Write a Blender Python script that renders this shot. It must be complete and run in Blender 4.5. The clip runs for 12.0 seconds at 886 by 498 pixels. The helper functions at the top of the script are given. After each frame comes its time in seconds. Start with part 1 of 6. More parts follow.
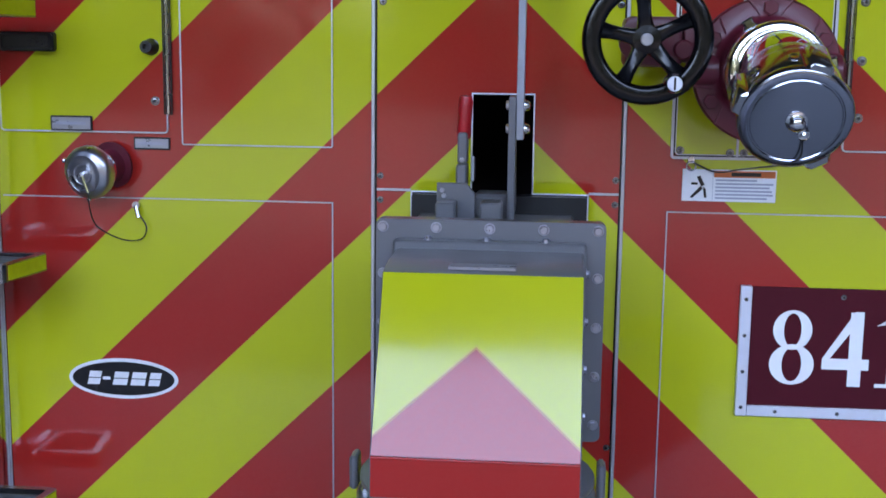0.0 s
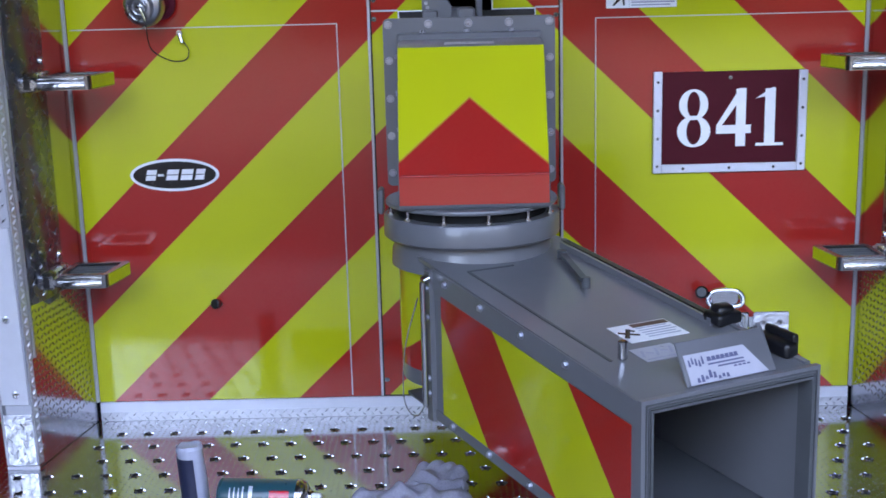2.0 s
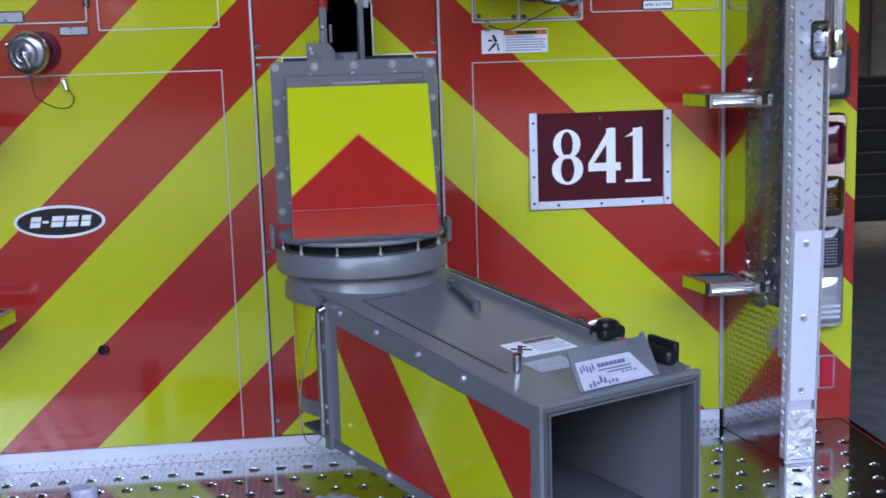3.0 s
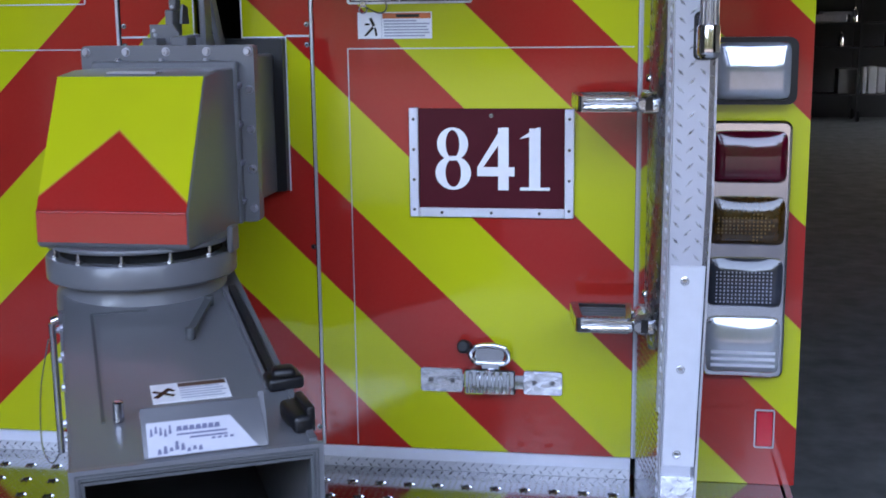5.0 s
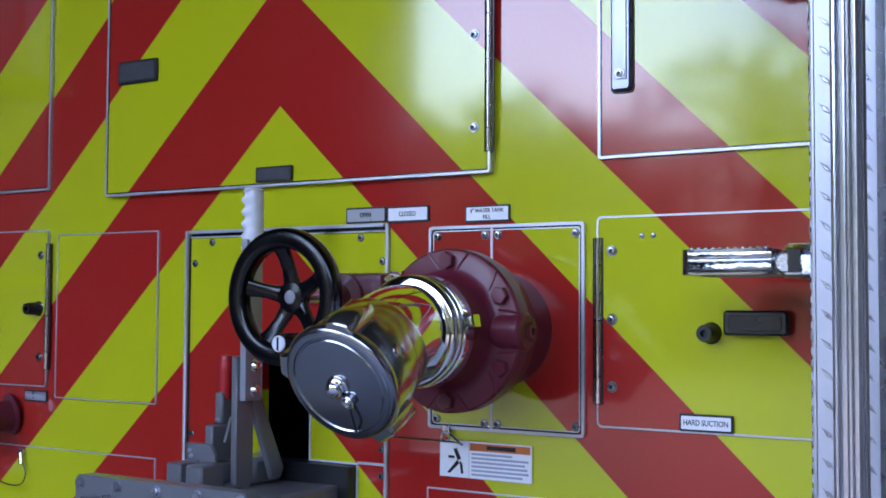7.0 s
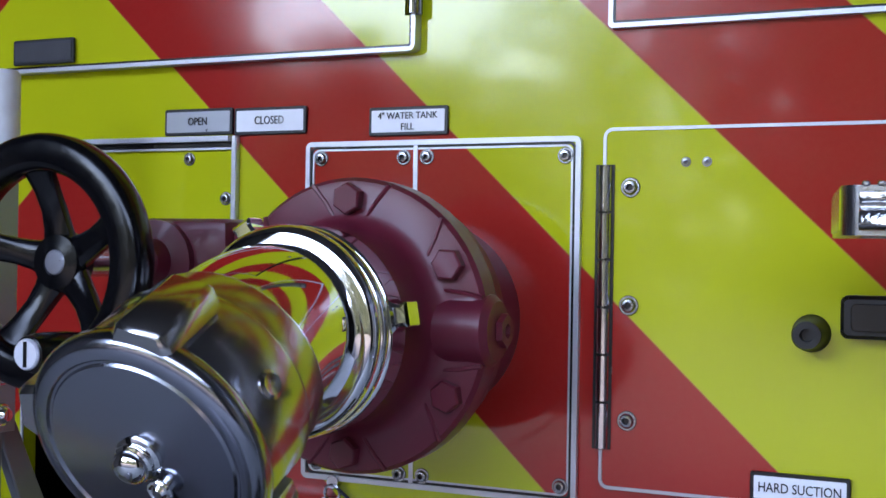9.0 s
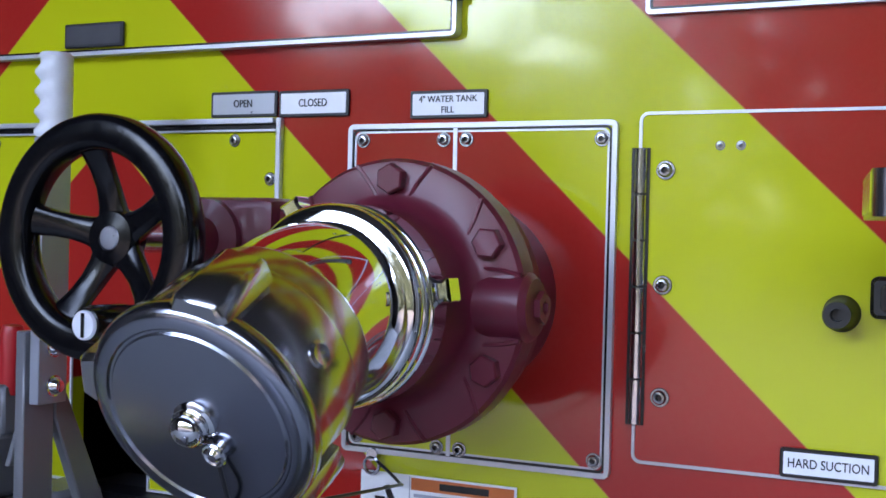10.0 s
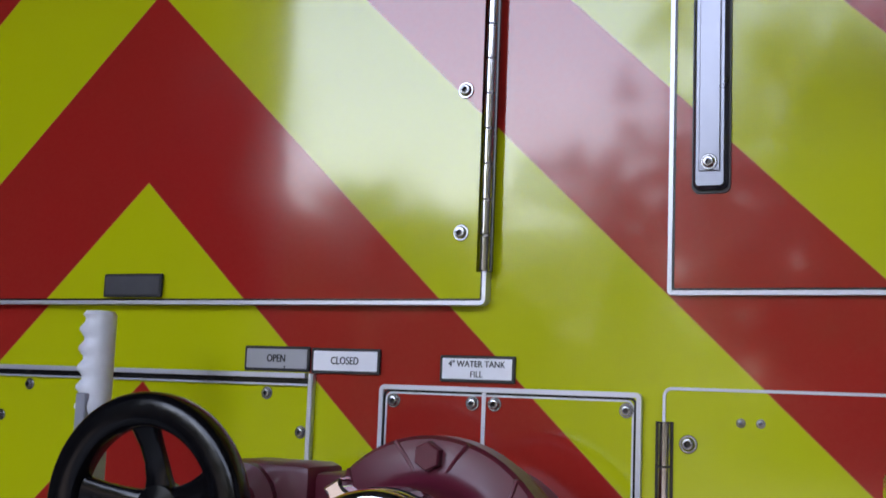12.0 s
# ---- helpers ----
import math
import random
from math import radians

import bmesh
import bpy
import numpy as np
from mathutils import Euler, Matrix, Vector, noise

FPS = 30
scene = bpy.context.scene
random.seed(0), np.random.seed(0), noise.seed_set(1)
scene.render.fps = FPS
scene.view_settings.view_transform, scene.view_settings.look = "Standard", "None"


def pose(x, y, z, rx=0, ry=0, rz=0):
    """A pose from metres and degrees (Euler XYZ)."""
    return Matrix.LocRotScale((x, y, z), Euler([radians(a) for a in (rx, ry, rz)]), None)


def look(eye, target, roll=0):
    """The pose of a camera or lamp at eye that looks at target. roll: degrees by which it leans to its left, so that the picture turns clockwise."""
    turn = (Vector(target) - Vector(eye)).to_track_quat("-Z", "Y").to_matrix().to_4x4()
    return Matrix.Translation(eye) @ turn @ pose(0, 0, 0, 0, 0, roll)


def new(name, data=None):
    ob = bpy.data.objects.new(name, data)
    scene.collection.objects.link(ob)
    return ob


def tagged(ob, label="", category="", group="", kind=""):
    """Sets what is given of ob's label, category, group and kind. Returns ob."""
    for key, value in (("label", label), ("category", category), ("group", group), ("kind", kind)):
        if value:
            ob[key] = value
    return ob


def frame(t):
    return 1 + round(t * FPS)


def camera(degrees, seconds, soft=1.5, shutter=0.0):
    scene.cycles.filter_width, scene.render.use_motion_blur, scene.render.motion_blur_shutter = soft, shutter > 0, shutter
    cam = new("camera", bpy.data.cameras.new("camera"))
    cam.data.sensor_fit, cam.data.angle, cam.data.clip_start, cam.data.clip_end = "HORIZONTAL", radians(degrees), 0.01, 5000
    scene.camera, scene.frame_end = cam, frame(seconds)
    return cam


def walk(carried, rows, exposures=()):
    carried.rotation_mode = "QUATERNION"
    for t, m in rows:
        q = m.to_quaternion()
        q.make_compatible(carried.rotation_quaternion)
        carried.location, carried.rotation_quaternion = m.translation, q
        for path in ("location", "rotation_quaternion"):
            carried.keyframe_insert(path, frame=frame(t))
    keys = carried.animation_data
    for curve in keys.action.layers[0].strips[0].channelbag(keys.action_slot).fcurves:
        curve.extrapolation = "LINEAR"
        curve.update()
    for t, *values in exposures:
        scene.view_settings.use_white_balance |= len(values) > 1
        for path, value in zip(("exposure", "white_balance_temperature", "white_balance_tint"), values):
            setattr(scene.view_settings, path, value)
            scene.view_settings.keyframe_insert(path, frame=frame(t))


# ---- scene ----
cam = camera(40.5, 12.0, soft=1.6, shutter=0.12)
PATH = [
    (0, (0.097, -2.107, 1.79), (-0.081, -0.142, 1.461), 0.7),
    (0.5, (0.139, -2.273, 1.733), (-0.017, -0.314, 1.362), 0.7),
    (1, (0.223, -2.5, 1.634), (-0.023, -0.543, 1.303), 1.7),
    (1.5, (0.16, -2.678, 1.624), (-0.119, -0.755, 1.147), 1.9),
    (2, (-0.032, -2.788, 1.597), (-0.054, -0.835, 1.167), -1.5),
    (2.5, (-0.114, -2.843, 1.586), (0.014, -0.878, 1.235), -1.7),
    (3, (-0.091, -2.878, 1.538), (0.117, -0.915, 1.217), -1.8),
    (3.2, (-0.064, -2.893, 1.539), (0.187, -0.941, 1.187), -2.2),
    (4.8, (0.815, -2.674, 1.568), (0.529, -0.738, 1.155), -2.2),
    (5, (0.916, -2.541, 1.587), (0.598, -0.604, 1.201), -0.7),
    (5.2, (0.920, -2.416, 1.610), (0.642, -0.462, 1.284), -0.2),
    (5.5, (1.079, -2.205, 1.657), (0.655, -0.26, 1.459), 0.1),
    (5.7, (1.124, -2.047, 1.673), (0.614, -0.115, 1.579), 0.5),
    (6, (1.232, -1.819, 1.754), (0.491, 0.038, 1.791), 3.6),
    (6.5, (1.321, -1.662, 1.815), (0.288, 0.045, 1.958), 0.6),
    (6.8, (1.305, -1.621, 1.825), (0.25, 0.074, 1.947), -0.8),
    (7, (1.321, -1.585, 1.795), (0.256, 0.105, 1.891), 0.3),
    (7.5, (1.183, -1.417, 1.777), (0.185, 0.316, 1.78), 1.3),
    (7.7, (1.084, -1.331, 1.768), (0.156, 0.44, 1.8), 1.4),
    (9.3, (0.872, -0.964, 1.827), (0.057, 0.863, 1.825), 0.9),
    (9.5, (0.87, -0.971, 1.825), (0.047, 0.852, 1.824), 0.9),
    (10, (0.881, -1.009, 1.816), (0.021, 0.796, 1.793), 1.4),
    (10.5, (0.873, -1.069, 1.806), (-0.013, 0.723, 1.75), 1.2),
    (11, (0.876, -1.133, 1.826), (-0.046, 0.639, 1.729), 1.7),
    (11.5, (0.909, -1.132, 1.9), (0.018, 0.658, 1.923), 1.1),
    (12, (0.861, -1.078, 1.908), (0.026, 0.722, 2.155), 2.2),
]
walk(cam, [(t, look(eye, target, roll)) for t, eye, target, roll in PATH],
     [(0, 4.66, 7150, 19), (1.0, 4.61, 6900, 19), (1.5, 4.69, 7400, 20), (3, 4.77, 7500, 20), (5, 4.66, 7400, 19), (5.5, 4.64, 7100, 20), (6.0, 4.67, 7050, 20), (6.5, 4.56, 6700, 21), (7.5, 4.75, 6900, 21), (9.5, 4.81, 7400, 21), (10.5, 5.06, 7400, 21), (11.0, 5.07, 7450, 21), (11.5, 4.99, 7500, 22), (12, 4.46, 8500, 23)])

# ---- world and light ----
world = bpy.data.worlds.new("sky")
scene.world = world
world.use_nodes = True
wn = world.node_tree.nodes
sky = wn.new("ShaderNodeTexSky")
sky.sky_type = 'NISHITA'
sky.sun_disc = False
SUN_UP, SUN_ROUND = radians(50), radians(20)
sky.sun_elevation = SUN_UP
sky.sun_rotation = SUN_ROUND
sky.dust_density = 4.0
sky.air_density = 1.0
wn["Background"].inputs["Strength"].default_value = 0.15
world.node_tree.links.new(sky.outputs[0], wn["Background"].inputs["Color"])
sun_data = bpy.data.lights.new("sun", 'SUN')
sun_data.energy = 0.6
sun_data.angle = radians(12)
sun_data.color = (1.0, 0.95, 0.88)
sun = new("sun", sun_data)
sun.matrix_world = look((20 * math.sin(SUN_ROUND) * math.cos(SUN_UP), 20 * math.cos(SUN_ROUND) * math.cos(SUN_UP), 20 * math.sin(SUN_UP)), (0, 0, 0))


# ---- materials ----
def nodes_of(name):
    m = bpy.data.materials.new(name)
    m.use_nodes = True
    t = m.node_tree
    return m, t.nodes, t.links, t.nodes["Principled BSDF"]


def math_node(N, L, op, a, b=None, c=None):
    n = N.new("ShaderNodeMath")
    n.operation = op
    for i, v in enumerate((a, b, c)):
        if v is None:
            continue
        if isinstance(v, (int, float)):
            n.inputs[i].default_value = v
        else:
            L.new(v, n.inputs[i])
    return n.outputs[0]


def noise_node(N, L, scale, detail=3.0, rough=0.55, vec=None):
    n = N.new("ShaderNodeTexNoise")
    n.inputs["Scale"].default_value = scale
    n.inputs["Detail"].default_value = detail
    n.inputs["Roughness"].default_value = rough
    if vec is None:
        vec = N.new("ShaderNodeNewGeometry").outputs["Position"]
    L.new(vec, n.inputs["Vector"])
    return n.outputs["Fac"]


def ranged(N, L, v, a, b):
    n = N.new("ShaderNodeMapRange")
    L.new(v, n.inputs[0])
    n.inputs[1].default_value, n.inputs[2].default_value = 0.3, 0.7
    n.inputs[3].default_value, n.inputs[4].default_value = a, b
    return n.outputs[0]


def mixed(N, L, fac, a, b, kind='MIX'):
    n = N.new("ShaderNodeMix")
    n.data_type = 'RGBA'
    n.blend_type = kind
    for key, v in ((0, fac), (6, a), (7, b)):
        if isinstance(v, (int, float)):
            n.inputs[key].default_value = v
        elif isinstance(v, tuple):
            n.inputs[key].default_value = (*v, 1.0)
        else:
            L.new(v, n.inputs[key])
    return n.outputs[2]


def bumped(N, L, B, height, strength, distance):
    n = N.new("ShaderNodeBump")
    n.inputs["Strength"].default_value = strength
    n.inputs["Distance"].default_value = distance
    L.new(height, n.inputs["Height"])
    L.new(n.outputs[0], B.inputs["Normal"])


def plain(name, color, rough=0.4, metal=0.0, vary=0.12, grain=60.0, bump=0.0, coat=0.0, rough_vary=0.03):
    """A painted, plastic or metal surface with stains at two scales."""
    m, N, L, B = nodes_of(name)
    big, fine = noise_node(N, L, 4.0), noise_node(N, L, grain, 4.0)
    both = math_node(N, L, 'MULTIPLY_ADD', fine, 0.5, math_node(N, L, 'MULTIPLY', big, 0.5))
    dark = tuple(c * (1 - vary) for c in color)
    lite = tuple(min(1.0, c * (1 + vary)) for c in color)
    L.new(mixed(N, L, ranged(N, L, both, 0.0, 1.0), dark, lite), B.inputs["Base Color"])
    L.new(ranged(N, L, fine, max(0.02, rough - rough_vary), rough + rough_vary), B.inputs["Roughness"])
    B.inputs["Metallic"].default_value = metal
    B.inputs["Coat Weight"].default_value = coat
    B.inputs["Coat Roughness"].default_value = 0.08
    if bump:
        bumped(N, L, B, fine, bump, 0.002)
    return m


LIME, RED = (0.50, 0.53, 0.010), (0.405, 0.017, 0.014)


def striped(name, value_of, period, rough=0.09):
    """Retroreflective tape in lime and red bands under a gloss coat. value_of: builds the band coordinate from the place."""
    m, N, L, B = nodes_of(name)
    pos = N.new("ShaderNodeNewGeometry").outputs["Position"]
    sep = N.new("ShaderNodeSeparateXYZ")
    L.new(pos, sep.inputs[0])
    v = value_of(N, L, *sep.outputs)
    if isinstance(period, tuple):
        # unequal bands, counted edge by edge
        count, near = None, None
        for e in period:
            over = math_node(N, L, 'GREATER_THAN', v, e)
            gap = math_node(N, L, 'ABSOLUTE', math_node(N, L, 'SUBTRACT', v, e))
            count = over if count is None else math_node(N, L, 'ADD', count, over)
            near = gap if near is None else math_node(N, L, 'MINIMUM', near, gap)
        band = math_node(N, L, 'FLOORED_MODULO', count, 2.0)
        seam = math_node(N, L, 'LESS_THAN', near, 0.0011)
    else:
        f = math_node(N, L, 'FLOORED_MODULO', math_node(N, L, 'DIVIDE', v, period), 2.0)
        band = math_node(N, L, 'LESS_THAN', f, 1.0)
        # thin bright line where the tapes meet
        near = math_node(N, L, 'ABSOLUTE', math_node(N, L, 'SUBTRACT', math_node(N, L, 'FRACT', math_node(N, L, 'ADD', math_node(N, L, 'DIVIDE', v, period), 0.5)), 0.5))
        seam = math_node(N, L, 'LESS_THAN', near, 0.0055)
    big, fine = noise_node(N, L, 3.0), noise_node(N, L, 180.0, 2.0)
    col = mixed(N, L, band, RED, LIME)
    col = mixed(N, L, math_node(N, L, 'MULTIPLY', seam, 0.45), col, (0.55, 0.40, 0.05))
    col = mixed(N, L, ranged(N, L, big, 0.0, 0.09), col, (0.16, 0.08, 0.03))
    col = mixed(N, L, ranged(N, L, fine, 0.0, 0.004), col, (0.9, 0.7, 0.5))
    L.new(col, B.inputs["Base Color"])
    L.new(ranged(N, L, noise_node(N, L, 9.0), rough - 0.02, rough + 0.04), B.inputs["Roughness"])
    B.inputs["Specular IOR Level"].default_value = 0.5
    B.inputs["Coat Weight"].default_value = 0.3
    B.inputs["Coat Roughness"].default_value = 0.05
    bumped(N, L, B, noise_node(N, L, 14.0, 1.0), 0.05, 0.002)
    return m


SLOPE = 0.962
EDGES = (0.60, 0.815, 1.027, 1.238, 1.463, 1.693, 1.915, 2.135, 2.356, 2.576, 2.77, 2.985, 3.20, 3.42, 3.64)


def chevron_value(N, L, x, y, z):
    return math_node(N, L, 'MULTIPLY_ADD', math_node(N, L, 'ABSOLUTE', x), SLOPE, z)


def side_value(nx, ny, nz, off):
    def f(N, L, x, y, z):
        s = math_node(N, L, 'MULTIPLY_ADD', x, nx, math_node(N, L, 'MULTIPLY', y, ny))
        return math_node(N, L, 'ADD', math_node(N, L, 'MULTIPLY_ADD', z, nz, s), off)
    return f


def hood_value(N, L, x, y, z):
    return math_node(N, L, 'SUBTRACT', math_node(N, L, 'MULTIPLY_ADD', math_node(N, L, 'ABSOLUTE', x), 0.83, z), 1.389)


M_CHEVRON = striped("chevron_tape", chevron_value, EDGES)
M_OUTER = M_CHEVRON
M_HOODTAPE = striped("hood_tape", hood_value, 0.6)
# chute side: distance from the mouth minus 0.9 z
DX, DY = 0.451, -0.892
M_CHUTETAPE = striped("chute_tape", side_value(-DX, -DY, -0.9, 0.2185 * DX - 1.21 * DY + 0.272), 0.2187)
M_REDTAPE = plain("red_tape", RED, 0.12, coat=0.3, vary=0.05)
M_RED = plain("red_body_paint", RED, 0.25, coat=0.5)
M_LIME = plain("lime_tape", LIME, 0.2, coat=0.3)
M_GREY = plain("grey_machine_enamel", (0.140, 0.142, 0.154), 0.30, vary=0.035, grain=22, bump=0.0, coat=0.2, rough_vary=0.02)
M_GREYDARK = plain("dark_grey_enamel", (0.075, 0.08, 0.086), 0.5, vary=0.2, grain=25, bump=0.05)
M_MAROON = plain("maroon_cast_paint", (0.128, 0.010, 0.024), 0.42, vary=0.10, grain=40, bump=0.15, coat=0.12)
M_BLACK = plain("black_rubber", (0.006, 0.006, 0.008), 0.38, vary=0.3, grain=90, bump=0.1)
M_CAST = plain("black_cast_enamel", (0.0025, 0.0025, 0.0035), 0.20, vary=0.15, grain=120, bump=0.05, rough_vary=0.05)
M_CAST.node_tree.nodes["Principled BSDF"].inputs["Specular IOR Level"].default_value = 0.35
# near-black that stands in for shade in recess, gap, holes and underbody
M_SHADE = plain("near_black_shade", (0.006, 0.006, 0.007), 0.9)
M_CHROME = plain("chrome", (0.82, 0.83, 0.86), 0.06, 1.0, vary=0.04, grain=15, rough_vary=0.03)
M_CAP = plain("polished_cap_metal", (0.37, 0.385, 0.445), 0.19, 1.0, vary=0.015, grain=5, rough_vary=0.01)
M_BRUSHED = plain("brushed_cap_aluminium", (0.50, 0.50, 0.54), 0.30, 1.0, vary=0.04, grain=30, rough_vary=0.05)
M_SKIRT = plain("polished_brass_grey", (0.52, 0.515, 0.53), 0.19, 1.0, vary=0.04, grain=10, rough_vary=0.03)
M_BEZEL = plain("plated_bezel", (0.66, 0.66, 0.70), 0.13, 1.0, vary=0.05, grain=20, rough_vary=0.03)
M_RAIL = plain("anodised_rail", (0.62, 0.63, 0.70), 0.22, 0.85, vary=0.05, grain=20, rough_vary=0.04)
M_BROWN = plain("dark_brown_band", (0.10, 0.040, 0.025), 0.4)
M_MIRROR = plain("polished_aluminium_sheet", (0.60, 0.60, 0.64), 0.13, 1.0, vary=0.06, grain=12, rough_vary=0.05)
M_ALUTRIM = plain("aluminium_trim", (0.56, 0.56, 0.60), 0.34, 0.6, vary=0.03, grain=30, rough_vary=0.02)
M_SATIN = plain("satin_white_aluminium", (0.72, 0.73, 0.80), 0.42, 0.35, vary=0.05, grain=40)
M_DECK = plain("worn_deck_aluminium", (0.36, 0.355, 0.36), 0.12, 1.0, vary=0.12, grain=40, rough_vary=0.04)
M_TREAD = plain("dull_tread_aluminium", (0.56, 0.57, 0.64), 0.34, 0.45, vary=0.05, grain=20, rough_vary=0.03)
M_HAMMERED = plain("battered_bright_aluminium", (0.74, 0.745, 0.79), 0.20, 0.9, vary=0.10, grain=48, bump=1.0, rough_vary=0.06)
M_COLUMN = plain("dark_tread_aluminium", (0.20, 0.205, 0.23), 0.27, 0.85, vary=0.06, grain=30, rough_vary=0.03)
M_BAR = plain("brushed_flat_steel", (0.31, 0.325, 0.37), 0.38, 0.4, vary=0.06, grain=40)
M_BRIGHT = plain("bright_plated_edge", (0.52, 0.525, 0.55), 0.18, 1.0, vary=0.22, grain=75, bump=0.75, rough_vary=0.06)
M_STEP = plain("bright_cast_aluminium", (0.5, 0.51, 0.54), 0.27, 1.0, vary=0.08, grain=70, bump=0.15)
M_TUBE = plain("pale_blue_wrapper", (0.46, 0.48, 0.60), 0.45, vary=0.12, grain=60)
M_STRAP = plain("grey_strap_metal", (0.21, 0.215, 0.25), 0.30, 0.95, vary=0.05, grain=40)
M_PALE = plain("pale_faded_label", (0.42, 0.42, 0.48), 0.3, vary=0.12, grain=30)
M_BLUEINK = plain("faded_blue_ink", (0.10, 0.105, 0.19), 0.4)
M_STEEL = plain("stainless_steel", (0.55, 0.55, 0.58), 0.2, 1.0, vary=0.08, grain=90)
M_BOLT = plain("zinc_plated_bolt", (0.46, 0.47, 0.54), 0.3, 0.9, vary=0.08, grain=90)
M_SCREW = plain("dull_screw_steel", (0.36, 0.36, 0.38), 0.24, 1.0, vary=0.08, grain=90)
M_WHITE = plain("white_label", (0.84, 0.84, 0.87), 0.35, vary=0.05)
M_SILVER = plain("silver_label", (0.38, 0.39, 0.43), 0.28, 0.7, vary=0.02, rough_vary=0.01)
M_DARKLABEL = plain("dark_label", (0.10, 0.10, 0.11), 0.2, 0.3, vary=0.08)
# black for print, and for shade painted into thin gaps and sockets
M_INKSHADE = plain("black_ink_and_shade", (0.008, 0.008, 0.010), 0.25)
M_NAVY = plain("dark_blue_ink", (0.02, 0.025, 0.06), 0.4)
M_ORANGE = plain("orange_ink", (0.60, 0.14, 0.03), 0.4)
M_DIODE = plain("amber_diodes", (0.16, 0.10, 0.03), 0.3)
M_GREYINK = plain("pale_grey_ink", (0.36, 0.37, 0.46), 0.4)
M_BURGUNDY = plain("burgundy_sign", (0.075, 0.005, 0.012), 0.38, vary=0.06)
M_BURGUNDY.node_tree.nodes["Principled BSDF"].inputs["Specular IOR Level"].default_value = 0.2
M_REDGRIP = plain("red_vinyl_grip", (0.42, 0.01, 0.015), 0.4, bump=0.05)
M_GRIP = plain("white_rubber_grip", (0.72, 0.73, 0.76), 0.45, bump=0.05)
M_REDLENS = plain("red_lens", (0.085, 0.001, 0.010), 0.08, vary=0.1, coat=0.6)
M_AMBERLENS = plain("amber_lens", (0.045, 0.019, 0.002), 0.1, vary=0.2, coat=0.6)
M_CLEARLENS = plain("clear_lens", (0.45, 0.47, 0.52), 0.1, 0.5, vary=0.1, coat=0.6)
M_DARKLENS = plain("smoky_lens", (0.03, 0.033, 0.045), 0.07, vary=0.2, coat=0.6)
M_REFLECTOR = plain("red_reflector", (0.60, 0.004, 0.024), 0.15, coat=0.4)
M_CONCRETE = plain("bay_concrete", (0.22, 0.225, 0.22), 0.75, vary=0.25, grain=8, bump=0.1)
M_DRIVE = plain("driveway_asphalt", (0.04, 0.04, 0.041), 0.8, vary=0.2, grain=6, bump=0.2)
for rough_ground in (M_CONCRETE, M_DRIVE):
    rough_ground.node_tree.nodes["Principled BSDF"].inputs["Specular IOR Level"].default_value = 0.08
M_WALL = plain("painted_block_wall", (0.30, 0.30, 0.30), 0.7, vary=0.1, grain=12, bump=0.1)
M_CEILING = plain("grey_ceiling_paint", (0.085, 0.085, 0.09), 0.7, vary=0.2, grain=6)
M_DIM = plain("dark_bay_surface", (0.045, 0.045, 0.048), 0.7, vary=0.2, grain=6)
M_BAYWALL = plain("bay_block_wall", (0.50, 0.47, 0.42), 0.7, vary=0.2, grain=6)
M_LEAF = plain("leaves", (0.036, 0.048, 0.026), 0.6, vary=0.5, grain=3)
M_CANBLUE = plain("teal_can_paint", (0.012, 0.075, 0.10), 0.3, vary=0.1, coat=0.3)
M_CLOTH = plain("grey_knit_cloth", (0.36, 0.35, 0.43), 0.9, vary=0.25, grain=250, bump=0.5)


# ---- mesh helpers ----
def box(x0, x1, y0, y1, z0, z1, bevel=0.0, seg=1):
    bm = bmesh.new()
    bmesh.ops.create_cube(bm, size=1.0)
    for v in bm.verts:
        v.co = ((x0 + x1) / 2 + v.co.x * (x1 - x0), (y0 + y1) / 2 + v.co.y * (y1 - y0), (z0 + z1) / 2 + v.co.z * (z1 - z0))
    if bevel:
        bmesh.ops.bevel(bm, geom=bm.edges[:], offset=bevel, segments=seg, affect='EDGES', profile=0.5)
    return bm


def join(*bms):
    out = bmesh.new()
    for b in bms:
        me = bpy.data.meshes.new("tmp")
        b.to_mesh(me)
        b.free()
        out.from_mesh(me)
        bpy.data.meshes.remove(me)
    return out


def lathe(profile, origin, axis, seg=40, closed=False):
    """Turns (radius, along) pairs round an axis."""
    bm = bmesh.new()
    q = Vector((0, 0, 1)).rotation_difference(Vector(axis).normalized())
    o = Vector(origin)
    rings = []
    for r, h in profile:
        if r < 1e-6:
            rings.append([bm.verts.new(o + q @ Vector((0, 0, h)))])
        else:
            rings.append([bm.verts.new(o + q @ Vector((r * math.cos(2 * math.pi * i / seg), r * math.sin(2 * math.pi * i / seg), h))) for i in range(seg)])
    pairs = list(zip(rings, rings[1:]))
    if closed:
        pairs.append((rings[-1], rings[0]))
    for a, b in pairs:
        for i in range(seg):
            j = (i + 1) % seg
            if len(a) == 1 and len(b) == 1:
                continue
            if len(a) == 1:
                bm.faces.new((a[0], b[j], b[i]))
            elif len(b) == 1:
                bm.faces.new((a[i], a[j], b[0]))
            else:
                bm.faces.new((a[i], a[j], b[j], b[i]))
    bmesh.ops.recalc_face_normals(bm, faces=bm.faces[:])
    return bm


def rod(p, q, r, r2=None, seg=20, rounded=0.0):
    p, q = Vector(p), Vector(q)
    n = (q - p).length
    r2 = r if r2 is None else r2
    e = min(rounded, r * 0.9, r2 * 0.9)
    prof = [(0, 0), (r - e, 0)] + ([(r, e)] if e else []) + ([(r2, n - e)] if e else [(r2, n)]) + ([(r2 - e, n)] if e else []) + [(0, n)]
    return lathe(prof, p, q - p, seg)


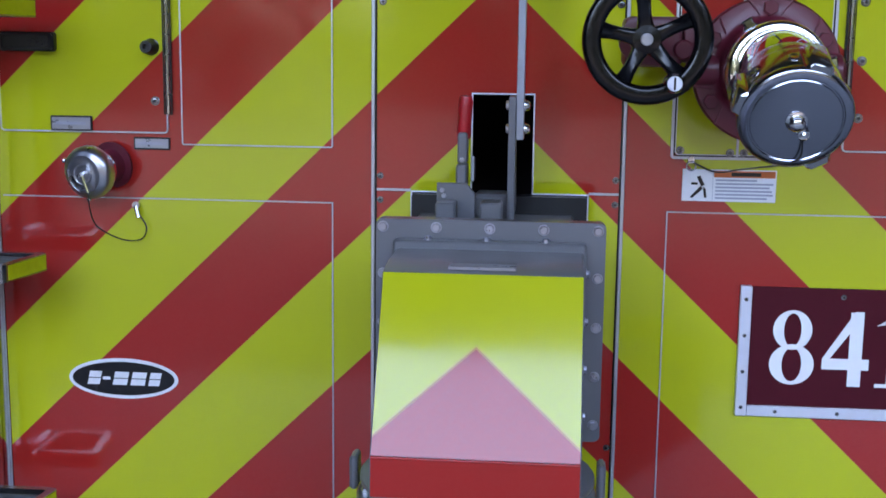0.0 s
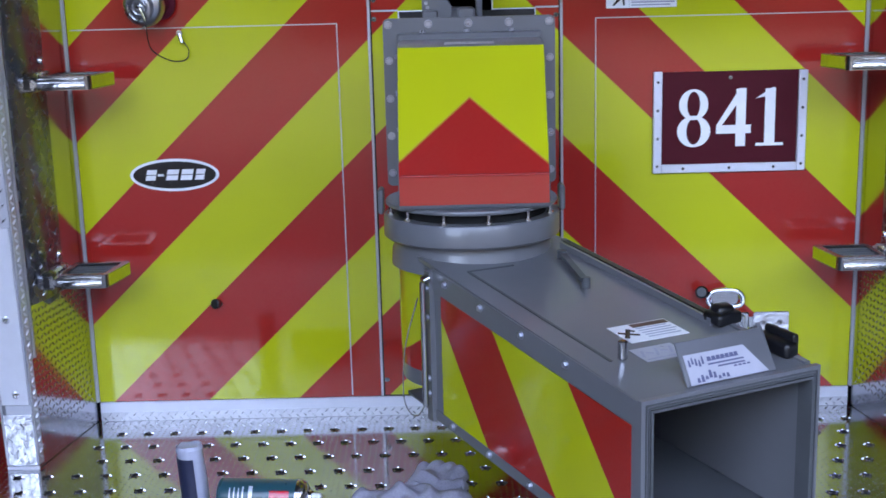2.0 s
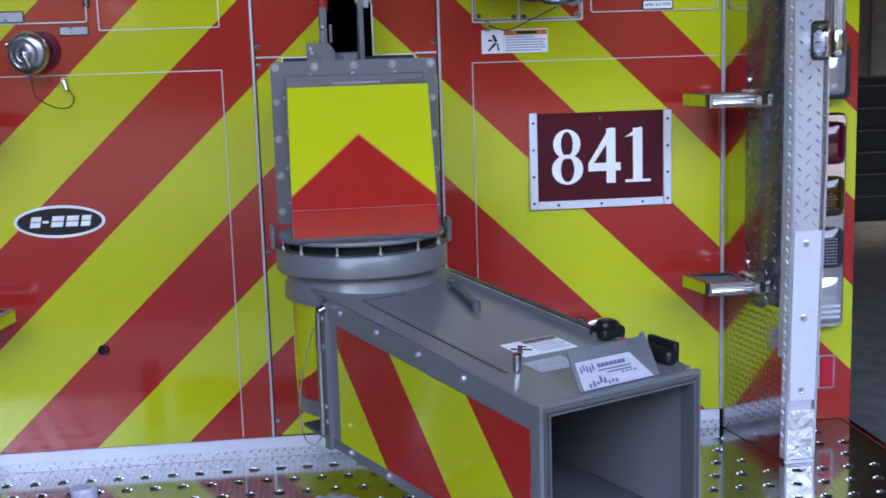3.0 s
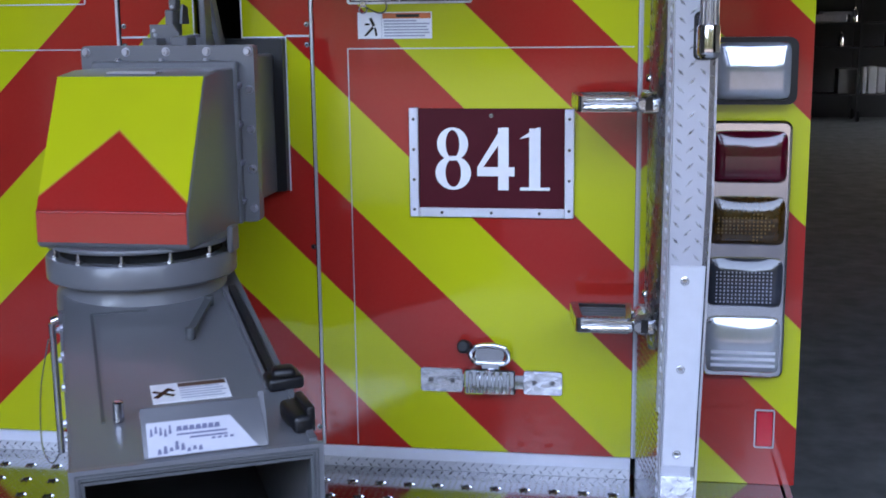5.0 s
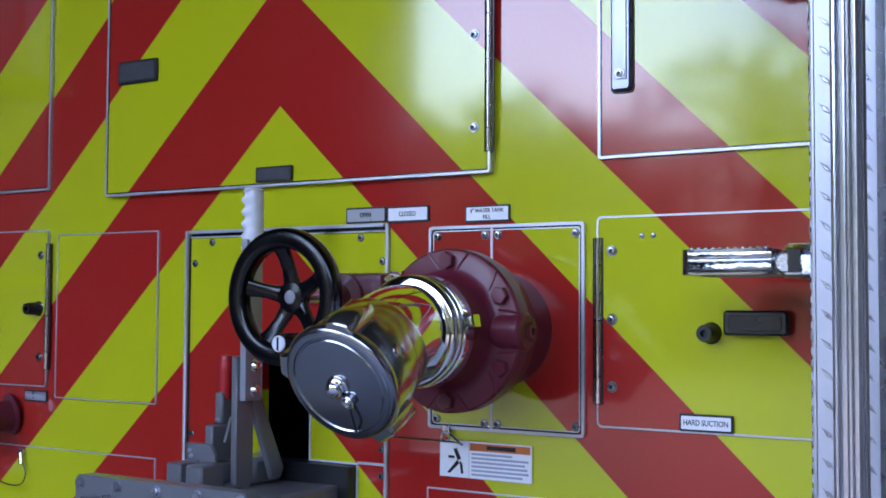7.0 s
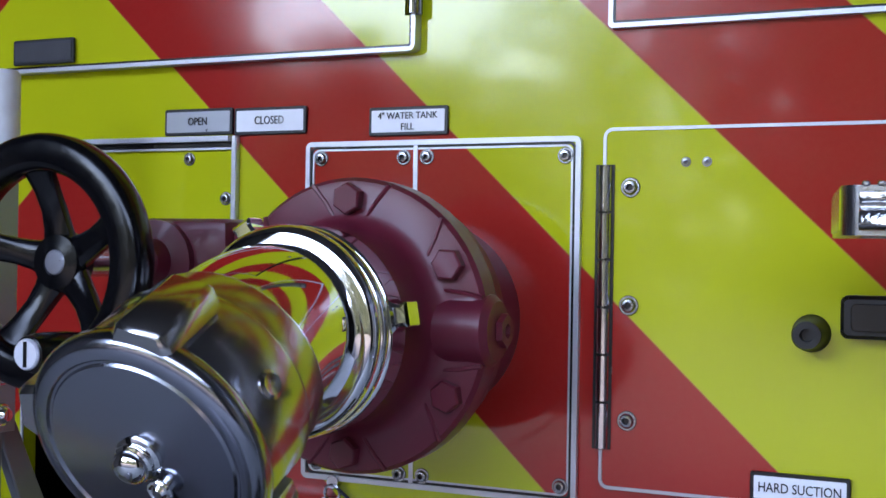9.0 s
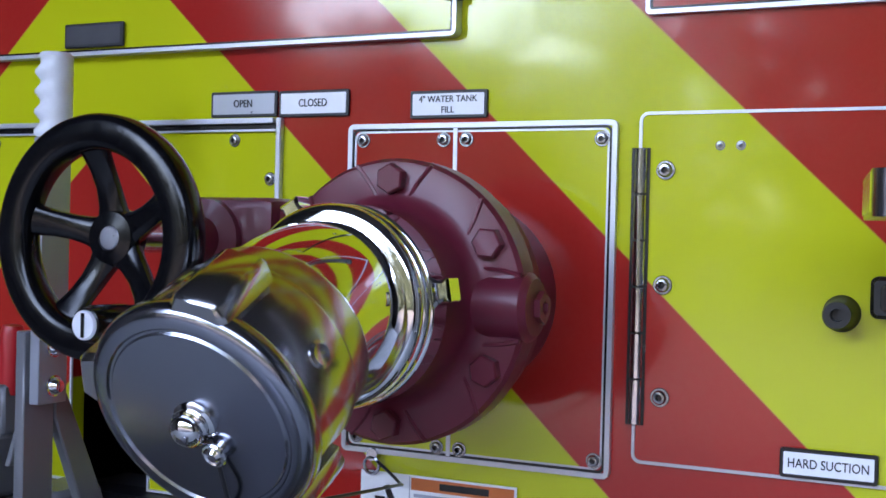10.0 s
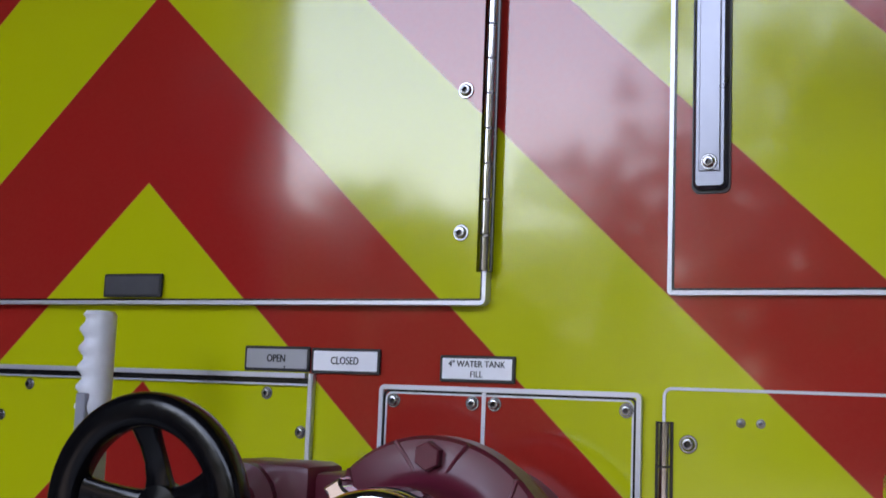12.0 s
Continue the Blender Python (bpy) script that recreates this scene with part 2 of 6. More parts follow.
def sweep(points, r, seg=10, cap=True):
    """A round bar along a line of points."""
    pts = [Vector(p) for p in points]
    bm = bmesh.new()
    rings, up = [], None
    for i, p in enumerate(pts):
        d = (pts[min(i + 1, len(pts) - 1)] - pts[max(i - 1, 0)]).normalized()
        if up is None:
            up = d.orthogonal().normalized()
        up = (up - d * up.dot(d)).normalized()
        side = d.cross(up)
        rr = r[i] if isinstance(r, (list, tuple)) else r
        rings.append([bm.verts.new(p + rr * (math.cos(2 * math.pi * k / seg) * up + math.sin(2 * math.pi * k / seg) * side)) for k in range(seg)])
    for a, b in zip(rings, rings[1:]):
        for k in range(seg):
            bm.faces.new((a[k], a[(k + 1) % seg], b[(k + 1) % seg], b[k]))
    if cap:
        bm.faces.new(rings[0][::-1])
        bm.faces.new(rings[-1])
    bmesh.ops.recalc_face_normals(bm, faces=bm.faces[:])
    return bm


def smooth_line(pts, n=8):
    """Catmull-Rom through points."""
    P = [Vector(p) for p in pts]
    P = [P[0] * 2 - P[1]] + P + [P[-1] * 2 - P[-2]]
    out = []
    for i in range(1, len(P) - 2):
        for k in range(n):
            t = k / n
            a, b, c, d = P[i - 1], P[i], P[i + 1], P[i + 2]
            out.append(0.5 * ((2 * b) + (c - a) * t + (2 * a - 5 * b + 4 * c - d) * t * t + (3 * b - a - 3 * c + d) * t ** 3))
    out.append(P[-2])
    return out


def prism(poly, lo, hi, place, bevel=0.0):
    """A flat outline given as (u, v), thick from lo to hi; place(u, v, w) gives the point."""
    bm = bmesh.new()
    a = [bm.verts.new(place(u, v, lo)) for u, v in poly]
    b = [bm.verts.new(place(u, v, hi)) for u, v in poly]
    bm.faces.new(a)
    bm.faces.new(b[::-1])
    n = len(poly)
    for i in range(n):
        bm.faces.new((a[i], b[i], b[(i + 1) % n], a[(i + 1) % n]))
    bmesh.ops.recalc_face_normals(bm, faces=bm.faces[:])
    if bevel:
        bmesh.ops.bevel(bm, geom=bm.edges[:], offset=bevel, segments=1, affect='EDGES')
    return bm


def xz(u, v, w):
    return (u, w, v)


def yz(u, v, w):
    return (w, u, v)


def rounded(x0, x1, z0, z1, r, n=4):
    pts = []
    for cx, cz, a0 in ((x1 - r, z1 - r, 0), (x0 + r, z1 - r, 90), (x0 + r, z0 + r, 180), (x1 - r, z0 + r, 270)):
        for k in range(n + 1):
            a = radians(a0 + 90 * k / n)
            pts.append((cx + r * math.cos(a), cz + r * math.sin(a)))
    return pts


def ring_plate(outer, inner, lo, hi, place):
    """A frame between two outlines with as many points each."""
    bm = bmesh.new()
    n = len(outer)
    v = [[bm.verts.new(place(u, w, d)) for u, w in o] for d in (lo, hi) for o in (outer, inner)]
    for a, b in ((0, 1), (3, 2), (2, 0), (1, 3)):
        for i in range(n):
            j = (i + 1) % n
            bm.faces.new((v[a][i], v[a][j], v[b][j], v[b][i]))
    bmesh.ops.recalc_face_normals(bm, faces=bm.faces[:])
    return bm


def finish(me):
    """Round surfaces shade smooth, edges past 38 degrees stay sharp."""
    bm = bmesh.new()
    bm.from_mesh(me)
    for f in bm.faces:
        f.smooth = True
    for e in bm.edges:
        e.smooth = len(e.link_faces) == 2 and e.calc_face_angle(0.0) < radians(38)
    bm.to_mesh(me)
    bm.free()


def mesh_of(name, bm, material):
    me = bpy.data.meshes.new(name)
    bm.to_mesh(me)
    bm.free()
    finish(me)
    me.materials.append(material)
    return me


def thing(name, base, label, category, group="", kind=""):
    ob = new(name)
    ob.location = base
    ob.empty_display_size = 0.05
    ob["base"] = base
    return tagged(ob, label, category, group, kind)


def hang(ob, parent):
    ob.parent = parent
    if parent.parent is None and "base" in parent:
        ob.matrix_parent_inverse = Matrix.Translation(-Vector(parent["base"]))
    return ob


def part(name, bm, material, parent, label=""):
    """One mesh under a thing or under a part, given in world places."""
    return tagged(hang(new(name, mesh_of(name, bm, material)), parent), label)


def share(name, me, parent, m):
    """One more piece on a mesh that is there already."""
    ob = new(name, me)
    hang(ob, parent)
    ob.matrix_basis = m
    return ob


def solid(name, bm, material, label, category, group="", kind=""):
    return tagged(new(name, mesh_of(name, bm, material)), label, category, group, kind)


def words(body, size, cx, cz, y, material, name, parent, squeeze=1.0, roll=0.0):
    cu = bpy.data.curves.new("tmp", 'FONT')
    cu.body, cu.size, cu.align_x, cu.align_y = body, size, 'CENTER', 'CENTER'
    cu.extrude = 0.0004
    cu.resolution_u = 3
    tmp = new("tmp", cu)
    me = bpy.data.meshes.new_from_object(tmp)
    bpy.data.objects.remove(tmp)
    me.name = name
    me.transform(Matrix.Translation((cx, y, cz)) @ Matrix.Rotation(radians(90), 4, 'X') @ Matrix.Rotation(radians(roll), 4, 'Z') @ Matrix.Diagonal((squeeze, 1, 1, 1)))
    me.materials.clear()
    me.materials.append(material)
    return hang(new(name, me), parent)


# screws and bolts, shared meshes with the head towards -y
def screw_mesh():
    me = mesh_of("screw", lathe([(0.0084, 0.0), (0.0084, 0.0010), (0.0078, 0.0016), (0.0064, 0.0016), (0.0060, 0.0034), (0.0048, 0.0046), (0.0030, 0.0048), (0.0028, 0.0012), (0, 0.0012)], (0, 0, 0), (0, -1, 0), 16), M_SCREW)
    me.materials.append(M_INKSHADE)
    for p in me.polygons:
        # socket of the head, its shade put into black
        p.material_index = int(math.hypot(p.center.x, p.center.z) < 0.0031)
    return me


def hex_mesh(r=0.008, h=0.006):
    return mesh_of("bolt", join(lathe([(r * 1.25, 0), (r * 1.25, 0.0015), (r, 0.0016)], (0, 0, 0), (0, -1, 0), 18),
                                lathe([(r, 0.0015), (r, h), (r * 0.85, h * 1.15), (0, h * 1.15)], (0, 0, 0), (0, -1, 0), 6)), M_BOLT)


ME_SCREW, ME_HEX, ME_HEXS = screw_mesh(), hex_mesh(0.0068, 0.0058), hex_mesh(0.0055, 0.005)


ME_DOME = mesh_of("bolt", lathe([(0.0095, 0), (0.0095, 0.002), (0.0080, 0.0025), (0.0074, 0.0060), (0.0050, 0.0088), (0, 0.0096)], (0, 0, 0), (0, -1, 0), 18), M_CHROME)


def screw(x, z, y, parent, scale=1.0, me=None, spin=None):
    spin = random.uniform(0, 6) if spin is None else spin
    return share("screw" if me is None else "bolt", me or ME_SCREW, parent, Matrix.Translation((x, y, z)) @ Matrix.Rotation(spin, 4, 'Y') @ Matrix.Scale(scale, 4))


def edge_trim(x0, x1, z0, z1, w, r, y0, y1, lines="lrtb"):
    """A thin metal edging round a door."""
    if lines == "lrtb":
        return ring_plate(rounded(x0, x1, z0, z1, r), rounded(x0 + w, x1 - w, z0 + w, z1 - w, max(r - w, 0.001)), y0, y1, xz)
    out = []
    if "l" in lines:
        out.append(box(x0, x0 + w, y1, y0, z0, z1 - (w if "t" in lines else 0)))
    if "r" in lines:
        out.append(box(x1 - w, x1, y1, y0, z0, z1 - (w if "t" in lines else 0)))
    if "t" in lines:
        out.append(box(x0, x1, y1, y0, z1 - w, z1))
    if "b" in lines:
        out.append(box(x0 + w, x1 - w, y1, y0, z0, z0 + w))
    return join(*out)


def treads(u0, u1, v0, v1, place, pitch=0.026, long=0.0115, wide=0.0032, high=0.0013, hole=None, staggered=False):
    """Raised lozenges of tread plate in turning directions, joined into one mesh; place(u, v, w). staggered: every other place is bare, and each column leans one way."""
    verts, faces = [], []
    nu, nv = int((u1 - u0) / pitch), int((v1 - v0) / pitch)
    for i in range(nu):
        for j in range(nv):
            u, v = u0 + (i + 0.5) * (u1 - u0) / nu, v0 + (j + 0.5) * (v1 - v0) / nv
            if hole and hole(u, v) or staggered and (i + j) % 2:
                continue
            a = radians((45 if i % 2 else -45) if staggered else (45 if (i + j) % 2 else -45))
            c, s = math.cos(a), math.sin(a)
            k = len(verts)
            for p, q, h in ((-long, 0, 0), (0, -wide, 0), (long, 0, 0), (0, wide, 0), (-long * 0.6, 0, high), (0, -wide * 0.5, high), (long * 0.6, 0, high), (0, wide * 0.5, high)):
                verts.append(place(u + p * c - q * s, v + p * s + q * c, h))
            for f in ((4, 5, 6, 7), (0, 1, 5, 4), (1, 2, 6, 5), (2, 3, 7, 6), (3, 0, 4, 7)):
                faces.append([k + n for n in f])
    me = bpy.data.meshes.new("treads")
    me.from_pydata(verts, [], faces)
    bm = bmesh.new()
    bm.from_mesh(me)
    bmesh.ops.recalc_face_normals(bm, faces=bm.faces[:])
    bpy.data.meshes.remove(me)
    return bm


# ---- the bay and what lies outside ----
TOP = 2.95          # top of the truck's rear
DECK = 0.572        # top of the tailboard
SIDE = 0.912        # inner face of the side fins


def build_setting():
    solid("ground", join(box(-70, 70, -70, -4.2, -0.2, 0.0), box(9.0, 70, -4.2, 70, -0.2, 0.0)), M_DRIVE, "dark asphalt apron round the bay", "ground", kind="structure")
    solid("floor", box(-4.4, 9.0, -4.2, 16.0, -0.2, 0.0), M_CONCRETE, "grey sealed concrete floor of the bay", "floor", kind="structure")
    solid("wall_left", box(-4.6, -4.4, -4.2, 16.0, -0.2, 5.4), M_DIM, "dark block wall of the bay", "wall", kind="structure")
    # out of view; the opening is added so daylight reaches the rack
    solid("wall_right", join(box(9.0, 9.2, -4.2, 12.6, -0.2, 5.4), box(9.0, 9.2, 15.4, 16.0, -0.2, 5.4), box(9.0, 9.2, 12.6, 15.4, 2.4, 5.4)), M_BAYWALL, "unseen cream painted wall with an opening added to light the rack", "wall", kind="structure")
    # dark colour here stands in for the dimness at the back
    solid("wall_back", box(-4.6, 9.2, 16.0, 16.2, -0.2, 5.4), M_DIM, "back wall of the bay, its dimness put into a dark colour", "wall", kind="structure")
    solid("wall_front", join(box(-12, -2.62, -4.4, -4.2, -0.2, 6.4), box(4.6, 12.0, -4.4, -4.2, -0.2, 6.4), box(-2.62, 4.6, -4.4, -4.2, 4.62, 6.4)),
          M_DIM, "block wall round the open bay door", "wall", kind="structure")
    solid("ceiling", box(-4.6, 9.2, -4.4, 16.2, 5.4, 5.6), M_CEILING, "dim grey ceiling of the bay", "ceiling", kind="structure")


def build_woods():
    """Far trees outside the door: trunks and loose clumps of leaves."""
    rnd = random.Random(5)
    verts, faces = [], []
    for n in range(76):
        a = radians(-46 + 110 * (n % 38) / 37 + rnd.uniform(-1.5, 1.5))
        d = rnd.uniform(26, 32) + (5 if n > 37 else 0)
        cx, cy, h = d * math.sin(a), -5 - d * math.cos(a), rnd.uniform(*((6.6, 8.8) if a < radians(-28) else (4.6, 10.0) if a < radians(-14) else (10.5, 15.0)))
        for k in range(420 if a < radians(-27) or a > radians(-9) else 150):
            w = rnd.uniform(0.0, 1) ** 0.85
            rr = (3.0 * math.sin(math.pi * min(1, w * 0.93)) + 0.5) * rnd.uniform(0.4, 1.05)
            b = rnd.uniform(0, 6.283)
            p = Vector((cx + rr * math.cos(b), cy + rr * math.sin(b), w * h + rnd.uniform(-0.3, 0.3)))
            s = rnd.uniform(0.25, 0.6)
            e1 = Vector((rnd.uniform(-1, 1), rnd.uniform(-1, 1), rnd.uniform(-1, 1))).normalized() * s
            e2 = e1.orthogonal().normalized() * s * 0.7
            i = len(verts)
            verts.extend((p - e1, p - e2, p + e1, p + e2))
            faces.append((i, i + 1, i + 2, i + 3))
        for k in range(6):
            i = len(verts)
            r0, r1 = 0.22, 0.1
            b0, b1 = k * math.pi / 3, (k + 1) * math.pi / 3
            verts.extend(((cx + r0 * math.cos(b0), cy + r0 * math.sin(b0), 0), (cx + r0 * math.cos(b1), cy + r0 * math.sin(b1), 0),
                          (cx + r1 * math.cos(b1), cy + r1 * math.sin(b1), h * 0.7), (cx + r1 * math.cos(b0), cy + r1 * math.sin(b0), h * 0.7)))
            faces.append((i, i + 1, i + 2, i + 3))
    me = bpy.data.meshes.new("far_woods")
    me.from_pydata(verts, [], faces)
    me.materials.append(M_LEAF)
    tagged(new("far_woods", me), "row of leafy green trees far outside", "trees", kind="stuff")


build_setting()
build_woods()


# ---- the truck's rear body ----
truck = thing("fire_truck", (0, 3.0, 0), "red and lime chevron rear body of a fire truck", "fire truck")


def build_body():
    # rear skin, left and right of the centre panel
    for s in (-1, 1):
        a, b = sorted((s * 0.2175, s * 0.9115))
        part("rear_panel", box(a, b, 0.0, 0.02, 0.62, TOP), M_CHEVRON, truck, "rear skin with lime and red chevron tape")
        c, d = sorted((s * 0.970, s * 1.262 - (0.02 if s < 0 else 0)))
        part("corner_panel", join(box(c, d, 0.0, 0.02, DECK + 0.001, TOP)), M_OUTER, truck, "outer rear skin with chevron tape")
        part("side_skin", box(*sorted((s * 1.242 - (0.02 if s < 0 else 0), s * 1.262 - (0.02 if s < 0 else 0))), 0.02, 7.0, 0.605, TOP), M_RED, truck, "red painted body side")
    part("header_panel", box(-0.2175, 0.2175, 0.0, 0.02, 1.925, TOP), M_CHEVRON, truck)
    part("roof", box(-1.242, 1.242, 0.02, 7.0, TOP - 0.04, TOP), M_RED, truck)
    part("chassis", box(-1.1, 1.1, 0.1, 7.0, 0.35, 0.60), M_SHADE, truck, "dark underbody")
    for x in (-1.15, 0.75):
        part("wheel", rod((x, 3.4, 0.5), (x + 0.4, 3.4, 0.5), 0.5, seg=32, rounded=0.04), M_BLACK, truck)
    # centre panel round the openings of the chute
    cols, rows = (-0.2135, -0.150, -0.044, 0.0615, 0.159, 0.2135), (0.622, 1.205, 1.5395, 1.713, 1.921)
    bm = bmesh.new()
    grid = {(i, k): bm.verts.new((x, 0.001, z)) for i, x in enumerate(cols) for k, z in enumerate(rows)}
    for i in range(5):
        for k in range(4):
            if not (k == 1 and 0 < i < 4 or k == 2 and i == 2):
                bm.faces.new((grid[i, k], grid[i + 1, k], grid[i + 1, k + 1], grid[i, k + 1]))
    for e in bmesh.ops.extrude_face_region(bm, geom=bm.faces[:])["geom"]:
        if isinstance(e, bmesh.types.BMVert):
            e.co.y = 0.019
    bmesh.ops.recalc_face_normals(bm, faces=bm.faces[:])
    cp = part("centre_panel", bm, M_CHEVRON, truck, "removable centre panel with cut-outs")
    part("opening_edge", join(
        box(-0.0445, 0.0620, -0.0015, 0.001, 1.7125, 1.715), box(-0.0465, -0.044, -0.0015, 0.001, 1.541, 1.715), box(0.0615, 0.064, -0.0015, 0.001, 1.541, 1.715),
        box(0.0615, 0.161, -0.0015, 0.001, 1.5385, 1.541), box(-0.152, -0.044, -0.0015, 0.001, 1.5385, 1.541),
        box(-0.1525, -0.150, -0.0015, 0.001, 1.205, 1.541), box(0.159, 0.1615, -0.0015, 0.001, 1.205, 1.541)), M_SATIN, cp, "raw cut metal edge")
    part("panel_seam", box(-0.2135, -0.1525, -0.0018, 0.001, 1.540, 1.544), M_ALUTRIM, cp)
    part("panel_seam", box(0.1615, 0.2135, -0.0018, 0.001, 1.540, 1.544), M_ALUTRIM, cp)
    # recess behind the openings, its shade put into near-black walls
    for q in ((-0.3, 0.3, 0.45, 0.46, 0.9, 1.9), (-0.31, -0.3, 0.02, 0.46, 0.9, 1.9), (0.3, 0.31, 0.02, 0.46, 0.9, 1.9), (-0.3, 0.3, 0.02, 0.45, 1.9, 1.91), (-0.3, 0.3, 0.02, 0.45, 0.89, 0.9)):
        part("recess_wall", box(*q), M_SHADE, truck)
    # channel trim of the centre panel
    for s in (-1, 1):
        part("channel_trim", box(*sorted((s * 0.2165, s * 0.2225)), -0.007, 0.0, 0.622, 1.9285, 0.001), M_ALUTRIM, truck, "bright aluminium channel")
        part("channel_groove", box(*sorted((s * 0.2135, s * 0.2165)), -0.0008, 0.0008, 0.622, 1.921), M_INKSHADE, truck)
        for z in (1.5665, 1.5235, 1.08, 0.66):
            screw(s * 0.2075, z, 0.001, cp, 0.72)
    part("channel_trim", join(box(-0.2135, 0.2135, -0.008, 0.0, 1.9235, 1.9285), box(-0.2135, 0.2135, -0.003, 0.001, 1.9155, 1.9175)), M_ALUTRIM, truck)
    part("channel_groove", box(-0.2135, 0.2135, -0.0008, 0.0008, 1.9175, 1.9235), M_INKSHADE, truck)
    for x, z in ((0.163, 1.907), (0.2065, 1.868), (-0.163, 1.907), (-0.2035, 1.870)):
        screw(x, z, 0.001, cp, 0.8)
    # kick strip and tailboard
    part("kick_strip", join(box(-0.9115, 0.9115, -0.006, 0.0, DECK, 0.6195, 0.001)), M_SATIN, truck, "pale tread-plate kick strip")
    part("kick_foot", box(-0.910, 0.910, -0.0085, -0.0065, DECK + 0.0005, DECK + 0.022), M_ALUTRIM, truck, "tread-plate foot of the kick strip")
    part("kick_tread", treads(-0.905, 0.905, DECK + 0.001, DECK + 0.0215, lambda u, v, w: (u, -0.0086 - w, v), 0.0102, 0.0088, 0.0024, 0.0020, staggered=True), M_STEP, truck)


build_body()

tail = thing("tailboard", (0, -0.33, 0.5), "polished tread-plate tailboard step with raised grip holes", "tailboard")


def build_tailboard():
    part("deck_plate", box(-1.235, 1.235, -0.665, 0.02, DECK - 0.012, DECK, 0.002), M_DECK, tail)
    part("edge_lip", join(box(-1.24, 1.24, -0.685, -0.666, DECK - 0.07, DECK + 0.004, 0.003), box(-1.255, -1.236, -0.685, 0.02, DECK - 0.07, DECK + 0.003, 0.003),
                          box(1.236, 1.255, -0.685, 0.02, DECK - 0.07, DECK + 0.003, 0.003)), M_DECK, tail, "worn edge")
    tagged(part("tread_pattern", treads(-1.23, 1.23, -0.66, -0.01, lambda u, v, w: (u, v, DECK + w), 0.0135, 0.0055, 0.0017, 0.0004), M_DECK, tail), kind="stuff")
    for x in (-0.9, 0.84):
        part("bracket", box(x, x + 0.06, -0.6, 0.3, 0.44, DECK - 0.013), M_BLACK, tail)


build_tailboard()


def lean_in(f, s, xb, xc, yf, z0=1.25):
    """Draw the fin's front inwards towards its foot, the outer edge more than the inner one."""
    def shift(c):
        k = min(1.0, max(0.0, (s * c.x - xb) / (xc - xb)))
        return -s * max(0.0, z0 - c.z) * (0.014 + 0.014 * k) * min(1.0, max(0.0, c.y / yf))
    for ob in f.children_recursive:
        if ob.name.startswith("bolt"):
            ob.location.x += shift(ob.location)
            continue
        bm = bmesh.new()
        bm.from_mesh(ob.data)
        if "tread" not in ob.name and "knurled" not in ob.name:
            bmesh.ops.bisect_plane(bm, geom=bm.verts[:] + bm.edges[:] + bm.faces[:], plane_co=ob.matrix_world.inverted() @ Vector((0, 0, z0)), plane_no=(0, 0, 1))
        for v in bm.verts:
            v.co.x += shift(ob.matrix_world @ v.co)
        bm.to_mesh(ob.data)
        bm.free()


